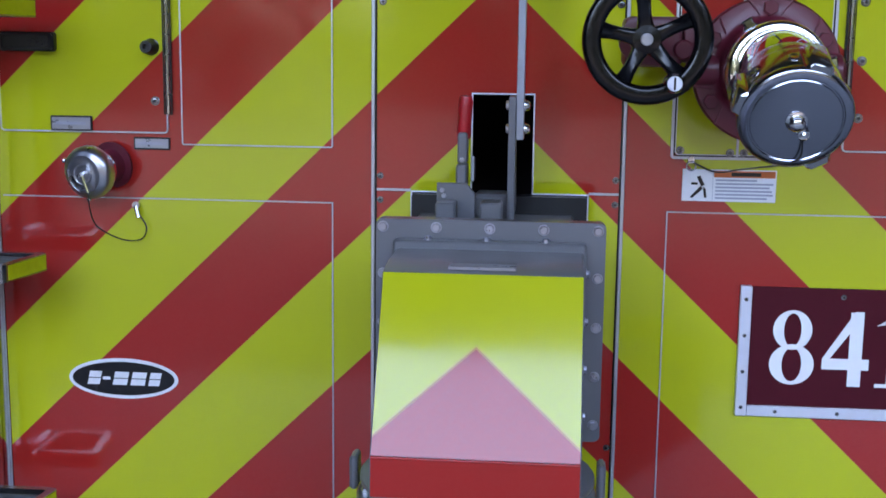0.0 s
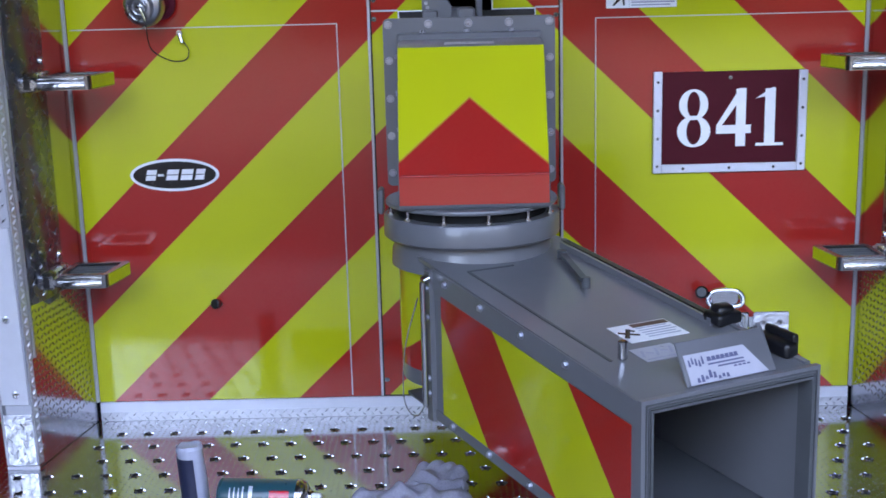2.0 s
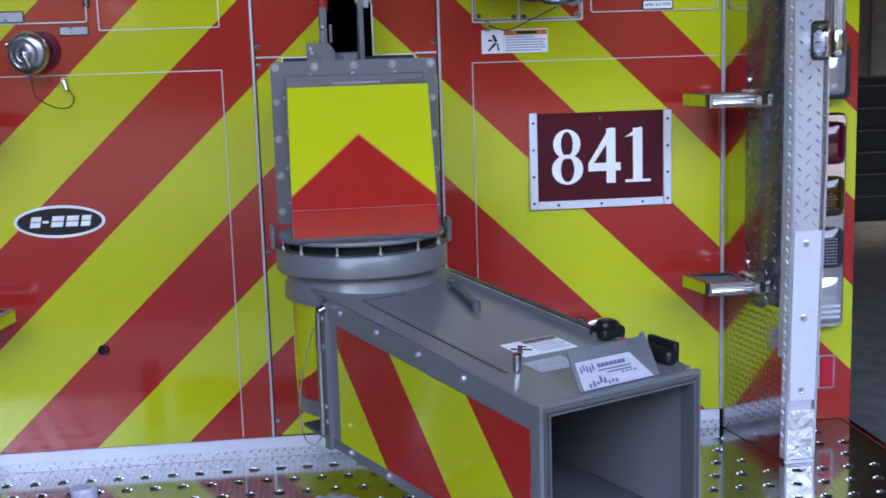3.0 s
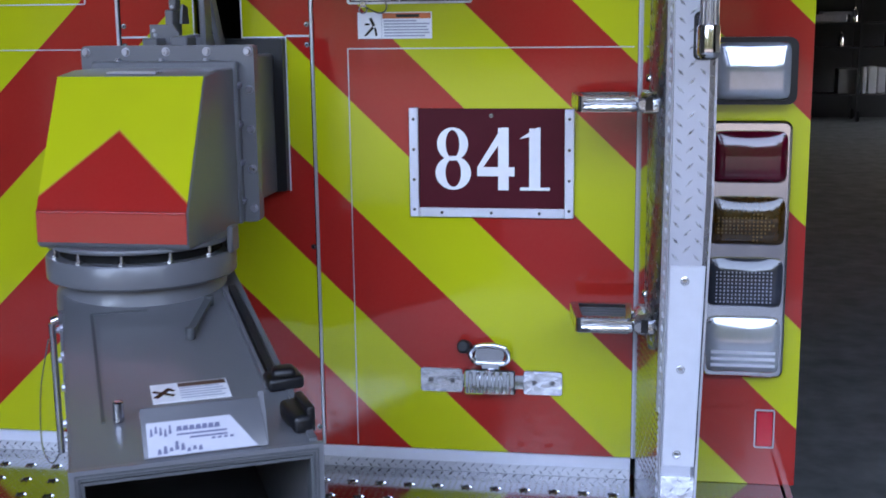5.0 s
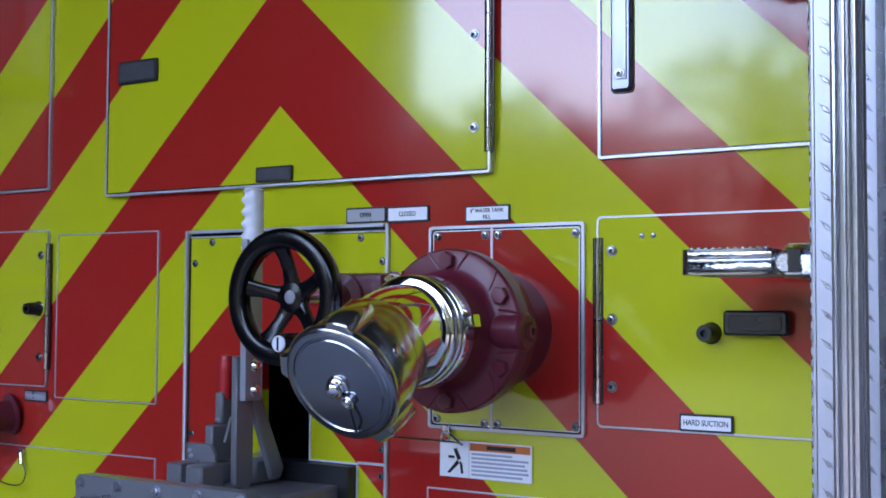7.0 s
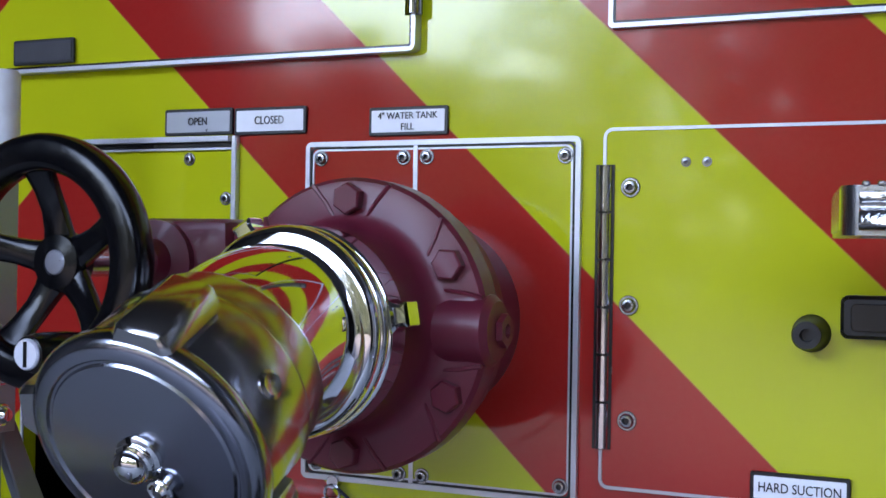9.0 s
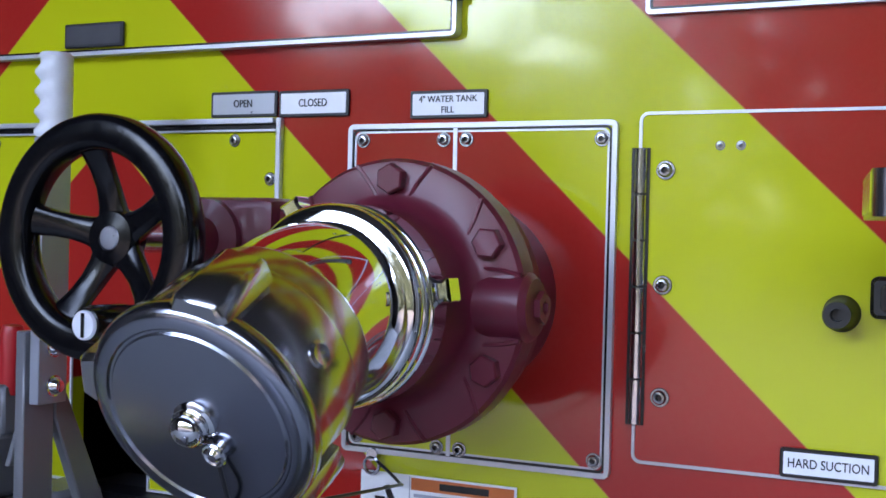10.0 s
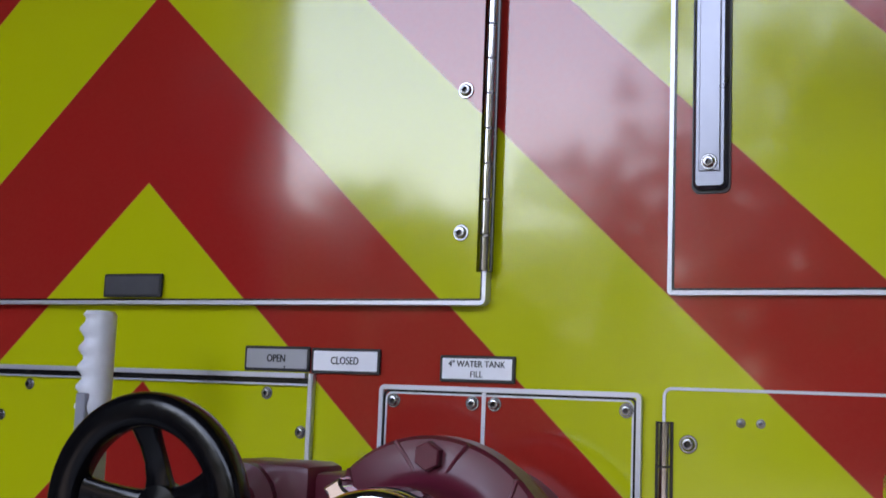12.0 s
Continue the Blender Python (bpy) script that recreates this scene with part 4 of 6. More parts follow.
    for x, z in ((0.3155, 1.9045), (0.4005, 1.9045), (0.4235, 1.9045), (0.5535, 1.9035), (0.5530, 1.622), (0.4005, 1.619), (0.4235, 1.619), (0.3155, 1.622)):
        screw(x, z, -0.004, p, 0.85)


build_doors()


# ---- dump chute ----
CY = -0.447         # centre of the swivel ring
chute = thing("dump_chute", (0, CY, 0.78), "grey swivelling water dump chute with chevron tape", "dump chute")
TLX, TLY = 0.2195, -1.207
RX, RY = 0.892, 0.451


def ch(u, s, z):
    """Chute places: u across from its left side, s back from the mouth, z up."""
    return (TLX + RX * u - DX * s, TLY + RY * u - DY * s, z)


def build_chute():
    # throat through the panel
    part("throat", join(box(-0.135, 0.135, -0.27, 0.2, 1.205, 1.505, 0.004)), M_GREY, chute)
    part("rubber_boot", ring_plate(rounded(-0.149, 0.158, 1.207, 1.537, 0.004), rounded(-0.1355, 0.1355, 1.2045, 1.5055, 0.004), -0.02, 0.019, xz), M_BLACK, chute, "black rubber boot")
    fo, fi = rounded(-0.172, 0.181, 1.186, 1.531, 0.010), rounded(-0.126, 0.134, 1.215, 1.490, 0.02)
    part("wall_flange", ring_plate(fo, fi, -0.262, -0.2755, xz), M_GREY, chute)
    fl = part("hood_flange", ring_plate(fo, fi, -0.2765, -0.289, xz), M_GREY, chute)
    for k in range(5):
        screw(-0.161 + 0.0825 * k, 1.519, -0.289, fl, 1.0, ME_HEX)
    for k in range(4):
        for x in (-0.161, 0.170):
            screw(x, 1.446 - 0.0775 * k, -0.289, fl, 0.95, ME_HEX)
    # hood: sides, top and sloping front, in a y z outline
    W, HX = 0.1415, 0.0045
    prof = [(-0.289, 1.185), (-0.289, 1.489), (-0.40, 1.489), (-0.464, 1.482), (-0.583, 1.250), (-0.586, 1.194), (-0.580, 1.185)]
    hood = part("hood", prism(prof, HX - W, HX + W, yz, 0.003), M_GREY, chute, "angular grey hood")
    part("hood_collar", join(box(-0.143, 0.152, -0.312, -0.2895, 1.185, 1.502, 0.004)), M_GREY, chute)
    # tape on front and lip, set just above the metal
    def strip(y0, z0, y1, z1, off=0.0012):
        n = Vector((0, z0 - z1, y1 - y0)).normalized()
        n = n if n.y < 0 else -n
        bm = bmesh.new()
        v = [bm.verts.new(Vector(p) + n * off) for p in ((HX - W + 0.002, y0, z0), (HX + W - 0.002, y0, z0), (HX + W - 0.002, y1, z1), (HX - W + 0.002, y1, z1))]
        f = bm.faces.new(v)
        r = bmesh.ops.extrude_face_region(bm, geom=[f])
        for e in r["geom"]:
            if isinstance(e, bmesh.types.BMVert):
                e.co -= n * 0.001
        bmesh.ops.recalc_face_normals(bm, faces=bm.faces[:])
        return bm
    part("front_tape", strip(-0.4655, 1.4800, -0.582, 1.252, 0.0016), M_HOODTAPE, hood, "lime tape with a red point")
    part("lip_tape", strip(-0.5832, 1.2485, -0.5859, 1.196, 0.0016), M_HOODTAPE, hood, "red tape")
    part("crease", sweep([(HX - W + 0.002, -0.5845, 1.2502), (HX + W - 0.002, -0.5845, 1.2502)], 0.0022, 10), M_REDTAPE, hood, "rounded red fold")
    part("hood_label", box(-0.045, 0.05, -0.455, -0.425, 1.4845, 1.4885), M_SILVER, hood, "pale label plate")
    for x in (-0.09, 0.0, 0.09):
        share("bolt", ME_HEXS, hood, Matrix.Translation((x, -0.302, 1.5015)) @ Matrix.Rotation(radians(-90), 4, 'X'))
    for s in (-1, 1):
        for k in range(4):
            share("bolt", ME_HEXS, hood, Matrix.Translation((HX + s * 0.1475, -0.300, 1.455 - 0.075 * k)) @ Matrix.Rotation(radians(90 * s), 4, 'Z'))
    # swivel ring
    up = (0, 0, 1)
    part("upper_ring", lathe([(0.10, 1.179), (0.168, 1.179), (0.1695, 1.181), (0.1695, 1.185), (0.168, 1.187), (0.10, 1.187)], (0, CY, 0), up, 64), M_GREY, chute)
    # near-black band painted as the shade between the rings
    part("ring_gap", lathe([(0.148, 1.158), (0.148, 1.181)], (0, CY, 0), up, 48), M_SHADE, chute, "near-black band painted as shade in the gap between the rings")
    part("lower_ring", lathe([(0.10, 1.114), (0.168, 1.114), (0.174, 1.119), (0.174, 1.156), (0.171, 1.160), (0.10, 1.160)], (0, CY, 0), up, 64), M_GREY, chute)
    part("neck", lathe([(0.154, 1.116), (0.154, 1.098), (0.158, 1.090), (0.160, 1.06)], (0, CY, 0), up, 64), M_GREY, chute)
    pin = mesh_of("ring_bolt", join(rod((0, 0, 0), (0, 0, 0.019), 0.0036, seg=10), lathe([(0.0065, -0.001), (0.0065, 0.005), (0, 0.0055)], (0, 0, 0), up, 6)), M_STEEL)
    for k in range(12):
        a = 2 * math.pi * (k + 0.35) / 12
        share("ring_bolt", pin, chute, Matrix.Translation((0.161 * math.cos(a), CY + 0.161 * math.sin(a), 1.1605)))
    for s in (-1, 1):
        part("lug", box(min(s * 0.172, s * 0.184), max(s * 0.172, s * 0.184), CY - 0.02, CY + 0.02, 1.158, 1.208, 0.004), M_GREY, chute)
    # swivelled box: left side, right side, floor, top, with a mouth frame
    WID, BOT, LEN = 0.318, 0.766, 0.652
    def slab(us, ss, z0a, z0b, z1a, z1b):
        """Slab between u and s limits; bottom and top heights at the mouth (a) and the rear (b)."""
        bm = bmesh.new()
        v = {}
        for i, u in enumerate(us):
            for j, (s_, lo, hi) in enumerate(((ss[0], z0a, z1a), (ss[1], z0b, z1b))):
                v[i, j, 0], v[i, j, 1] = bm.verts.new(ch(u, s_, lo)), bm.verts.new(ch(u, s_, hi))
        for q in (((0, 0, 0), (1, 0, 0), (1, 1, 0), (0, 1, 0)), ((0, 0, 1), (0, 1, 1), (1, 1, 1), (1, 0, 1)), ((0, 0, 0), (0, 0, 1), (1, 0, 1), (1, 0, 0)),
                  ((0, 1, 0), (1, 1, 0), (1, 1, 1), (0, 1, 1)), ((0, 0, 0), (0, 1, 0), (0, 1, 1), (0, 0, 1)), ((1, 0, 0), (1, 0, 1), (1, 1, 1), (1, 1, 0))):
            bm.faces.new([v[k] for k in q])
        bmesh.ops.recalc_face_normals(bm, faces=bm.faces[:])
        return bm
    ZF, ZB = 1.024, 1.088
    part("top_plate", join(slab((0.0, WID), (0.004, 0.80), ZF - 0.008, ZB + 0.006, ZF, ZB + 0.014)), M_GREY, chute)
    left = part("left_side", slab((0.0, 0.006), (0.004, LEN), BOT, BOT + 0.028, ZF - 0.0085, ZB - 0.006), M_GREY, chute)
    part("right_side", slab((WID - 0.006, WID), (0.004, 0.80), BOT, BOT + 0.03, ZF - 0.0085, ZB + 0.0055), M_GREY, chute)
    # floor in a darker copy of the grey, shade inside put into colour
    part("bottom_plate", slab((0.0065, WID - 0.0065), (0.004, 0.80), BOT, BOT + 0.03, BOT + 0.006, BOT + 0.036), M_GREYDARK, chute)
    for us, ss, lo in (((0.0065, 0.010), (0.02, 0.7), 0.01), ((WID - 0.010, WID - 0.0065), (0.02, 0.7), 0.01), ((0.010, WID - 0.010), (0.60, 0.61), 0.02)):
        part("inner_wall", slab(us, ss, BOT + lo, BOT + lo + 0.02, ZF - 0.012, ZB - 0.012), M_GREY, chute, "inside wall")
    part("left_tape", slab((-0.0022, -0.0006), (0.022, LEN - 0.030), BOT + 0.022, BOT + 0.040, ZF - 0.040, ZB - 0.050), M_CHUTETAPE, left, "slanted lime and red tape")
    # lipped mouth frame
    part("mouth_frame", join(slab((-0.004, 0.010), (-0.006, 0.004), BOT - 0.004, BOT - 0.004, ZF + 0.003, ZF + 0.003), slab((WID - 0.010, WID + 0.004), (-0.006, 0.004), BOT - 0.004, BOT - 0.004, ZF + 0.003, ZF + 0.003),
                             slab((0.010, WID - 0.010), (-0.006, 0.004), ZF - 0.011, ZF - 0.011, ZF + 0.003, ZF + 0.003), slab((0.010, WID - 0.010), (-0.006, 0.004), BOT - 0.004, BOT - 0.004, BOT + 0.010, BOT + 0.010)), M_GREY, chute)
    part("mouth_seal", join(slab((0.0105, 0.0145), (-0.010, 0.02), BOT + 0.0105, BOT + 0.0105, ZF - 0.0115, ZF - 0.0115), slab((WID - 0.0145, WID - 0.0105), (-0.010, 0.02), BOT + 0.0105, BOT + 0.0105, ZF - 0.0115, ZF - 0.0115),
                            slab((0.0148, WID - 0.0148), (-0.010, 0.02), ZF - 0.0155, ZF - 0.0155, ZF - 0.0115, ZF - 0.0115)), M_GREYDARK, chute)
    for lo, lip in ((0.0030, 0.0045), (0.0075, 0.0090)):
        # raised strips round the mouth, coloured dark as the grooves' shade
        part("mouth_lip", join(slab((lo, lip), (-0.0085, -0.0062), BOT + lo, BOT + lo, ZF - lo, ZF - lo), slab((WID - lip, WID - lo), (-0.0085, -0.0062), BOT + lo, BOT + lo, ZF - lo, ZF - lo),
                               slab((lip, WID - lip), (-0.0085, -0.0062), ZF - lip, ZF - lip, ZF - lo, ZF - lo)), M_GREYDARK, chute, "dark line painted as a groove's shade")
    # edge angles on the left side with bolts
    part("edge_angle", join(slab((-0.003, -0.0005), (0.004, LEN), ZF - 0.037, ZB - 0.047, ZF, ZB - 0.005)), M_GREY, chute)
    part("rear_post", join(slab((-0.010, 0.02), (LEN, LEN + 0.022), BOT + 0.02, BOT + 0.02, ZB - 0.01, ZB - 0.01)), M_GREY, chute)
    part("lower_angle", join(slab((-0.003, -0.0005), (0.004, LEN), BOT, BOT + 0.024, BOT + 0.020, BOT + 0.044)), M_GREY, chute)
    side = Matrix.Rotation(math.atan2(-RY, -RX) + math.pi / 2, 4, 'Z')
    for s_ in (0.19, 0.325, 0.465, 0.60):
        share("bolt", ME_HEXS, chute, Matrix.Translation(ch(-0.003, s_, ZF - 0.014 + 0.09 * s_)) @ side)
    for s_ in (0.58, 0.44, 0.30):
        share("bolt", ME_HEXS, chute, Matrix.Translation(ch(-0.003, s_, BOT + 0.012 + 0.035 * s_)) @ side)
    for z in (0.84, 0.87, 0.99, 1.045):
        share("bolt", ME_HEXS, chute, Matrix.Translation(ch(-0.010, LEN + 0.011, z)) @ side)
    # rounded rear shell under the ring
    a0 = math.atan2(DY, DX)
    def shell(r0, r1, lo, hi, ang0, ang1, n=28):
        out = []
        bm = bmesh.new()
        rows = []
        for k in range(n + 1):
            a = ang0 + (ang1 - ang0) * k / n
            rows.append([bm.verts.new((r * math.cos(a), CY + r * math.sin(a), z)) for r, z in ((r0, lo), (r1, lo), (r1, hi), (r0, hi))])
        for p, q in zip(rows, rows[1:]):
            for i in range(4):
                bm.faces.new((p[i], q[i], q[(i + 1) % 4], p[(i + 1) % 4]))
        bm.faces.new(rows[0])
        bm.faces.new(rows[-1][::-1])
        bmesh.ops.recalc_face_normals(bm, faces=bm.faces[:])
        return bm
    part("rear_shell", shell(0.138, 0.146, 0.83, 1.075, radians(70), radians(232)), M_GREY, chute)
    part("shell_tape", shell(0.1462, 0.1475, 0.862, 1.055, radians(120), radians(228)), M_CHEVRON, chute, "lime and red tape round the back")
    part("shell_floor", shell(0.01, 0.145, 0.83, 0.836, radians(0), radians(360), 40), M_GREY, chute)
    # fittings on the top plate
    def on_top(u, s_, dz=0.0):
        return ch(u, s_, ZF + (ZB + 0.014 - ZF) * s_ / 0.8 + dz)
    def bar(u0, s0, u1, s1, wd, h, lift=0.0):
        bm = bmesh.new()
        d = Vector((u1 - u0, s1 - s0)).normalized()
        n = Vector((-d.y, d.x)) * wd / 2
        lo, hi = [], []
        for u, s_ in ((u0 + n.x, s0 + n.y), (u1 + n.x, s1 + n.y), (u1 - n.x, s1 - n.y), (u0 - n.x, s0 - n.y)):
            lo.append(bm.verts.new(on_top(u, s_, lift)))
            hi.append(bm.verts.new(on_top(u, s_, lift + h)))
        bm.faces.new(lo[::-1])
        bm.faces.new(hi)
        for i in range(4):
            bm.faces.new((lo[i], lo[(i + 1) % 4], hi[(i + 1) % 4], hi[i]))
        bmesh.ops.recalc_face_normals(bm, faces=bm.faces[:])
        return bm
    part("guide_rail", join(bar(WID - 0.006, 0.012, WID - 0.006, 0.70, 0.010, 0.004), bar(WID - 0.036, 0.20, WID - 0.036, 0.66, 0.006, 0.012)), M_GREY, chute)
    part("extension_rod", join(bar(WID - 0.022, 0.20, WID - 0.022, 0.665, 0.012, 0.012)), M_BLACK, chute, "dark sliding rod")
    part("stay_lever", join(bar(0.246, 0.60, 0.196, 0.44, 0.012, 0.008, 0.006), rod(on_top(0.196, 0.44, 0), on_top(0.196, 0.44, 0.019), 0.008, seg=14), rod(on_top(0.246, 0.60, 0), on_top(0.246, 0.60, 0.017), 0.009, seg=14)), M_GREYDARK, chute, "short dark lever")
    part("groove", join(bar(0.045, 0.14, 0.045, 0.60, 0.005, 0.0012), bar(0.045, 0.60, 0.14, 0.60, 0.005, 0.0012)), M_GREYDARK, chute, "dark groove in the top")
    part("stop_pin", join(rod(on_top(0.066, 0.140, 0), on_top(0.066, 0.140, 0.030), 0.0075, seg=16, rounded=0.002)), M_STEEL, chute)
    def leaning(u, v, w):
        return ch(u, 0.012 + 0.55 * v - w, ZF + 0.002 + v)
    tab = part("handle_tab", join(prism([(0.090, 0.0), (0.252, 0.0), (0.246, 0.058), (0.090, 0.058)], 0.0, -0.006, leaning, 0.001),
                                  prism([(0.014, 0.0), (0.10, 0.0), (0.052, 0.062)], 0.246, 0.253, lambda p, q, w: ch(w, p, ZF + 0.003 + q))), M_GREY, chute, "leaning grey handle plate")
    lab = part("tab_label", prism([(0.096, 0.002), (0.238, 0.002), (0.205, 0.041), (0.096, 0.041)], 0.0016, 0.0004, leaning), M_PALE, tab, "pale faded label with blue print")
    rnd = random.Random(11)
    marks = [(0.100 + 0.006 * k, 0.026 + rnd.uniform(-0.003, 0.003), 0.004, rnd.uniform(0.006, 0.011)) for k in range(5)] + [(0.134 + 0.0082 * k, 0.029, 0.0078, 0.0055) for k in range(7)] + [(0.134, 0.024, 0.066, 0.002), (0.150, 0.0195, 0.050, 0.002)]
    marks += [(0.108 + 0.0075 * k, 0.006 + rnd.uniform(-0.002, 0.002), 0.0055, rnd.uniform(0.004, 0.010)) for k in range(8)] + [(0.178 + 0.008 * k, 0.016, 0.006, 0.0022) for k in range(4)]
    part("label_print", join(*[prism([(u, z), (u + w_, z), (u + w_ - 0.001, z + h), (u + 0.001, z + h)], 0.0024, 0.0017, leaning) for u, z, w_, h in marks]), M_BLUEINK, lab)
    warn = part("warning_label", bar(0.116, 0.222, 0.228, 0.222, 0.070, 0.0008), M_WHITE, chute, "white warning label with orange band")
    part("label_band", bar(0.156, 0.247, 0.226, 0.247, 0.014, 0.0004, 0.0009), M_BROWN, warn)
    part("label_mark", join(bar(0.121, 0.206, 0.144, 0.238, 0.008, 0.0004, 0.0009), bar(0.119, 0.230, 0.148, 0.210, 0.007, 0.0004, 0.0010), bar(0.138, 0.236, 0.149, 0.226, 0.006, 0.0004, 0.0011)), M_INKSHADE, warn)
    part("label_print", join(*[bar(0.157, 0.235 - k * 0.009, 0.216 + 0.004 * (k % 3), 0.235 - k * 0.009, 0.003, 0.0004, 0.0009) for k in range(5)]), M_GREYINK, warn)
    data = part("data_label", bar(0.094, 0.140, 0.172, 0.140, 0.050, 0.0008), M_PALE, chute, "small pale data label")
    part("label_print", join(*[bar(0.100 + 0.013 * k, 0.132 + 0.014 * (k % 2), 0.110 + 0.013 * k, 0.154 - 0.014 * (k % 2), 0.005, 0.0004, 0.0009) for k in range(5)], bar(0.100, 0.122, 0.166, 0.122, 0.003, 0.0004, 0.0009)), M_GREYINK, data)
    # rubber latches
    for pieces in (((0.280, 0.200, 0.334, 0.206, 0.040, 0.020, 0.004), (0.290, 0.205, 0.326, 0.205, 0.028, 0.030, 0.004)), ((0.296, 0.105, 0.306, 0.035, 0.030, 0.026, 0.002), (0.309, 0.100, 0.316, 0.040, 0.012, 0.036, 0.002))):
        bms = []
        for u0, s0, u1, s1, wd, h, lift in pieces:
            b = bar(u0, s0, u1, s1, wd, h, lift - 0.003)
            bmesh.ops.bevel(b, geom=b.edges[:], offset=min(wd, h) * 0.3, segments=3, affect='EDGES', profile=0.5)
            bms.append(b)
        part("rubber_latch", join(*bms), M_BLACK, chute, "black rubber draw latch")
    # small lever catch and cable at the rear post
    part("catch", join(rod(ch(-0.022, LEN + 0.004, 0.82), ch(-0.022, LEN + 0.004, 1.06), 0.006, seg=10), rod(ch(-0.022, LEN + 0.004, 1.062), ch(-0.01, LEN + 0.004, 1.066), 0.009, seg=12)), M_STEEL, chute, "thin steel locking pin")
    pts = [ch(-0.03, LEN + 0.01, 1.03), ch(-0.05, LEN + 0.03, 0.93), ch(-0.055, LEN + 0.03, 0.83), ch(-0.04, LEN + 0.01, 0.80), ch(-0.02, LEN, 0.83)]
    part("tether", sweep(smooth_line(pts, 6), 0.0013, 6), M_STEEL, chute)


build_chute()


# ---- chute control levers, standing on the throat ----
lever = thing("dump_valve_lever", (0.03, -0.14, 1.50), "tall steel lever with a white ribbed grip", "lever")


def build_lever():
    part("lever_plate", join(prism([(-0.152, 1.515), (-0.143, 1.507), (-0.120, 1.507), (-0.111, 1.516), (-0.111, 1.66), (-0.106, 1.715), (-0.152, 1.715)], 0.024, 0.036, yz, 0.0015),
                             prism([(-0.109, 1.715), (-0.098, 1.66), (-0.034, 1.530), (-0.042, 1.512), (-0.062, 1.512), (-0.070, 1.535), (-0.110, 1.628)], 0.024, 0.036, yz, 0.0015)), M_GREY, lever, "grey forked plate")
    part("lever_bar", box(0.0362, 0.0485, -0.146, -0.108, 1.645, 1.90, 0.001), M_BAR, lever, "bare flat steel bar")
    grip = lathe([(0.0, 1.878), (0.014, 1.878)] + [(0.0165 + 0.0014 * math.sin(k * 1.05), 1.882 + k * 0.0032) for k in range(31)] + [(0.014, 1.982), (0, 1.983)], (0.043, -0.126, 0), (0, 0, 1), 24)
    for v in grip.verts:
        # finger waves on the front side only
        d = Vector((v.co.x - 0.043, v.co.y + 0.126, 0))
        if d.length > 0.0142:
            w = max(0.0, d.normalized().dot(Vector((-0.75, -0.66, 0))))
            v.co += d.normalized() * ((0.0165 + (d.length - 0.0165) * (0.1 + 2.0 * w)) - d.length)
    part("rubber_grip", grip, M_GRIP, lever, "white grip with finger waves")
    for z in (1.662, 1.700):
        share("bolt", ME_DOME, lever, Matrix.Translation((0.0485, -0.127, z)) @ Matrix.Rotation(radians(90), 4, 'Z') @ Matrix.Scale(1.1, 4))
        part("bolt_end", rod((0.0190, -0.127, z), (0.0238, -0.127, z), 0.0075, seg=6), M_BOLT, lever)
    part("pivot_block", box(-0.018, 0.018, -0.21, -0.155, 1.5055, 1.548, 0.004), M_GREY, lever)
    part("pivot_block", box(-0.035, 0.022, -0.09, -0.02, 1.5055, 1.548, 0.006), M_GREY, lever)


clamp = thing("locking_clamp", (-0.06, -0.11, 1.50), "grey toggle clamp with a red vinyl handle", "toggle clamp")


def build_clamp():
    part("clamp_base", join(prism([(-0.094, 1.5055), (-0.030, 1.5055), (-0.030, 1.552), (-0.044, 1.570), (-0.094, 1.570)], -0.128, -0.119, xz, 0.001), box(-0.092, -0.060, -0.176, -0.1285, 1.5055, 1.543, 0.003), box(-0.088, -0.034, -0.1185, -0.066, 1.5055, 1.538, 0.003)), M_GREY, clamp)
    part("clamp_arm", join(box(-0.0635, -0.0455, -0.1185, -0.068, 1.5385, 1.600, 0.003), box(-0.063, -0.046, -0.096, -0.068, 1.600, 1.652, 0.003), prism([(-0.10, 1.5705), (-0.055, 1.5705), (-0.06, 1.605), (-0.085, 1.612)], -0.040, -0.034, yz, 0.001)), M_GREY, clamp)
    for q in ((-0.055, -0.0965, 1.606), (-0.085, -0.1285, 1.558), (-0.082, -0.1285, 1.549)):
        share("bolt", ME_HEXS, clamp, Matrix.Translation(q) @ Matrix.Scale(0.6, 4))
    part("handle_grip", lathe([(0, 0), (0.011, 0.0), (0.0125, 0.006), (0.0115, 0.03), (0.0125, 0.062), (0.010, 0.071), (0, 0.073)], (-0.054, -0.080, 1.641), (0.05, -0.02, 1), 18), M_REDGRIP, clamp, "red vinyl grip")


build_lever()
build_clamp()


# ---- tank fill valve ----
VX, VZ = 0.4295, 1.7615
valve = thing("tank_fill_valve", (VX, 0, VZ), "maroon flanged tank fill valve with a chrome elbow and cap", "valve")


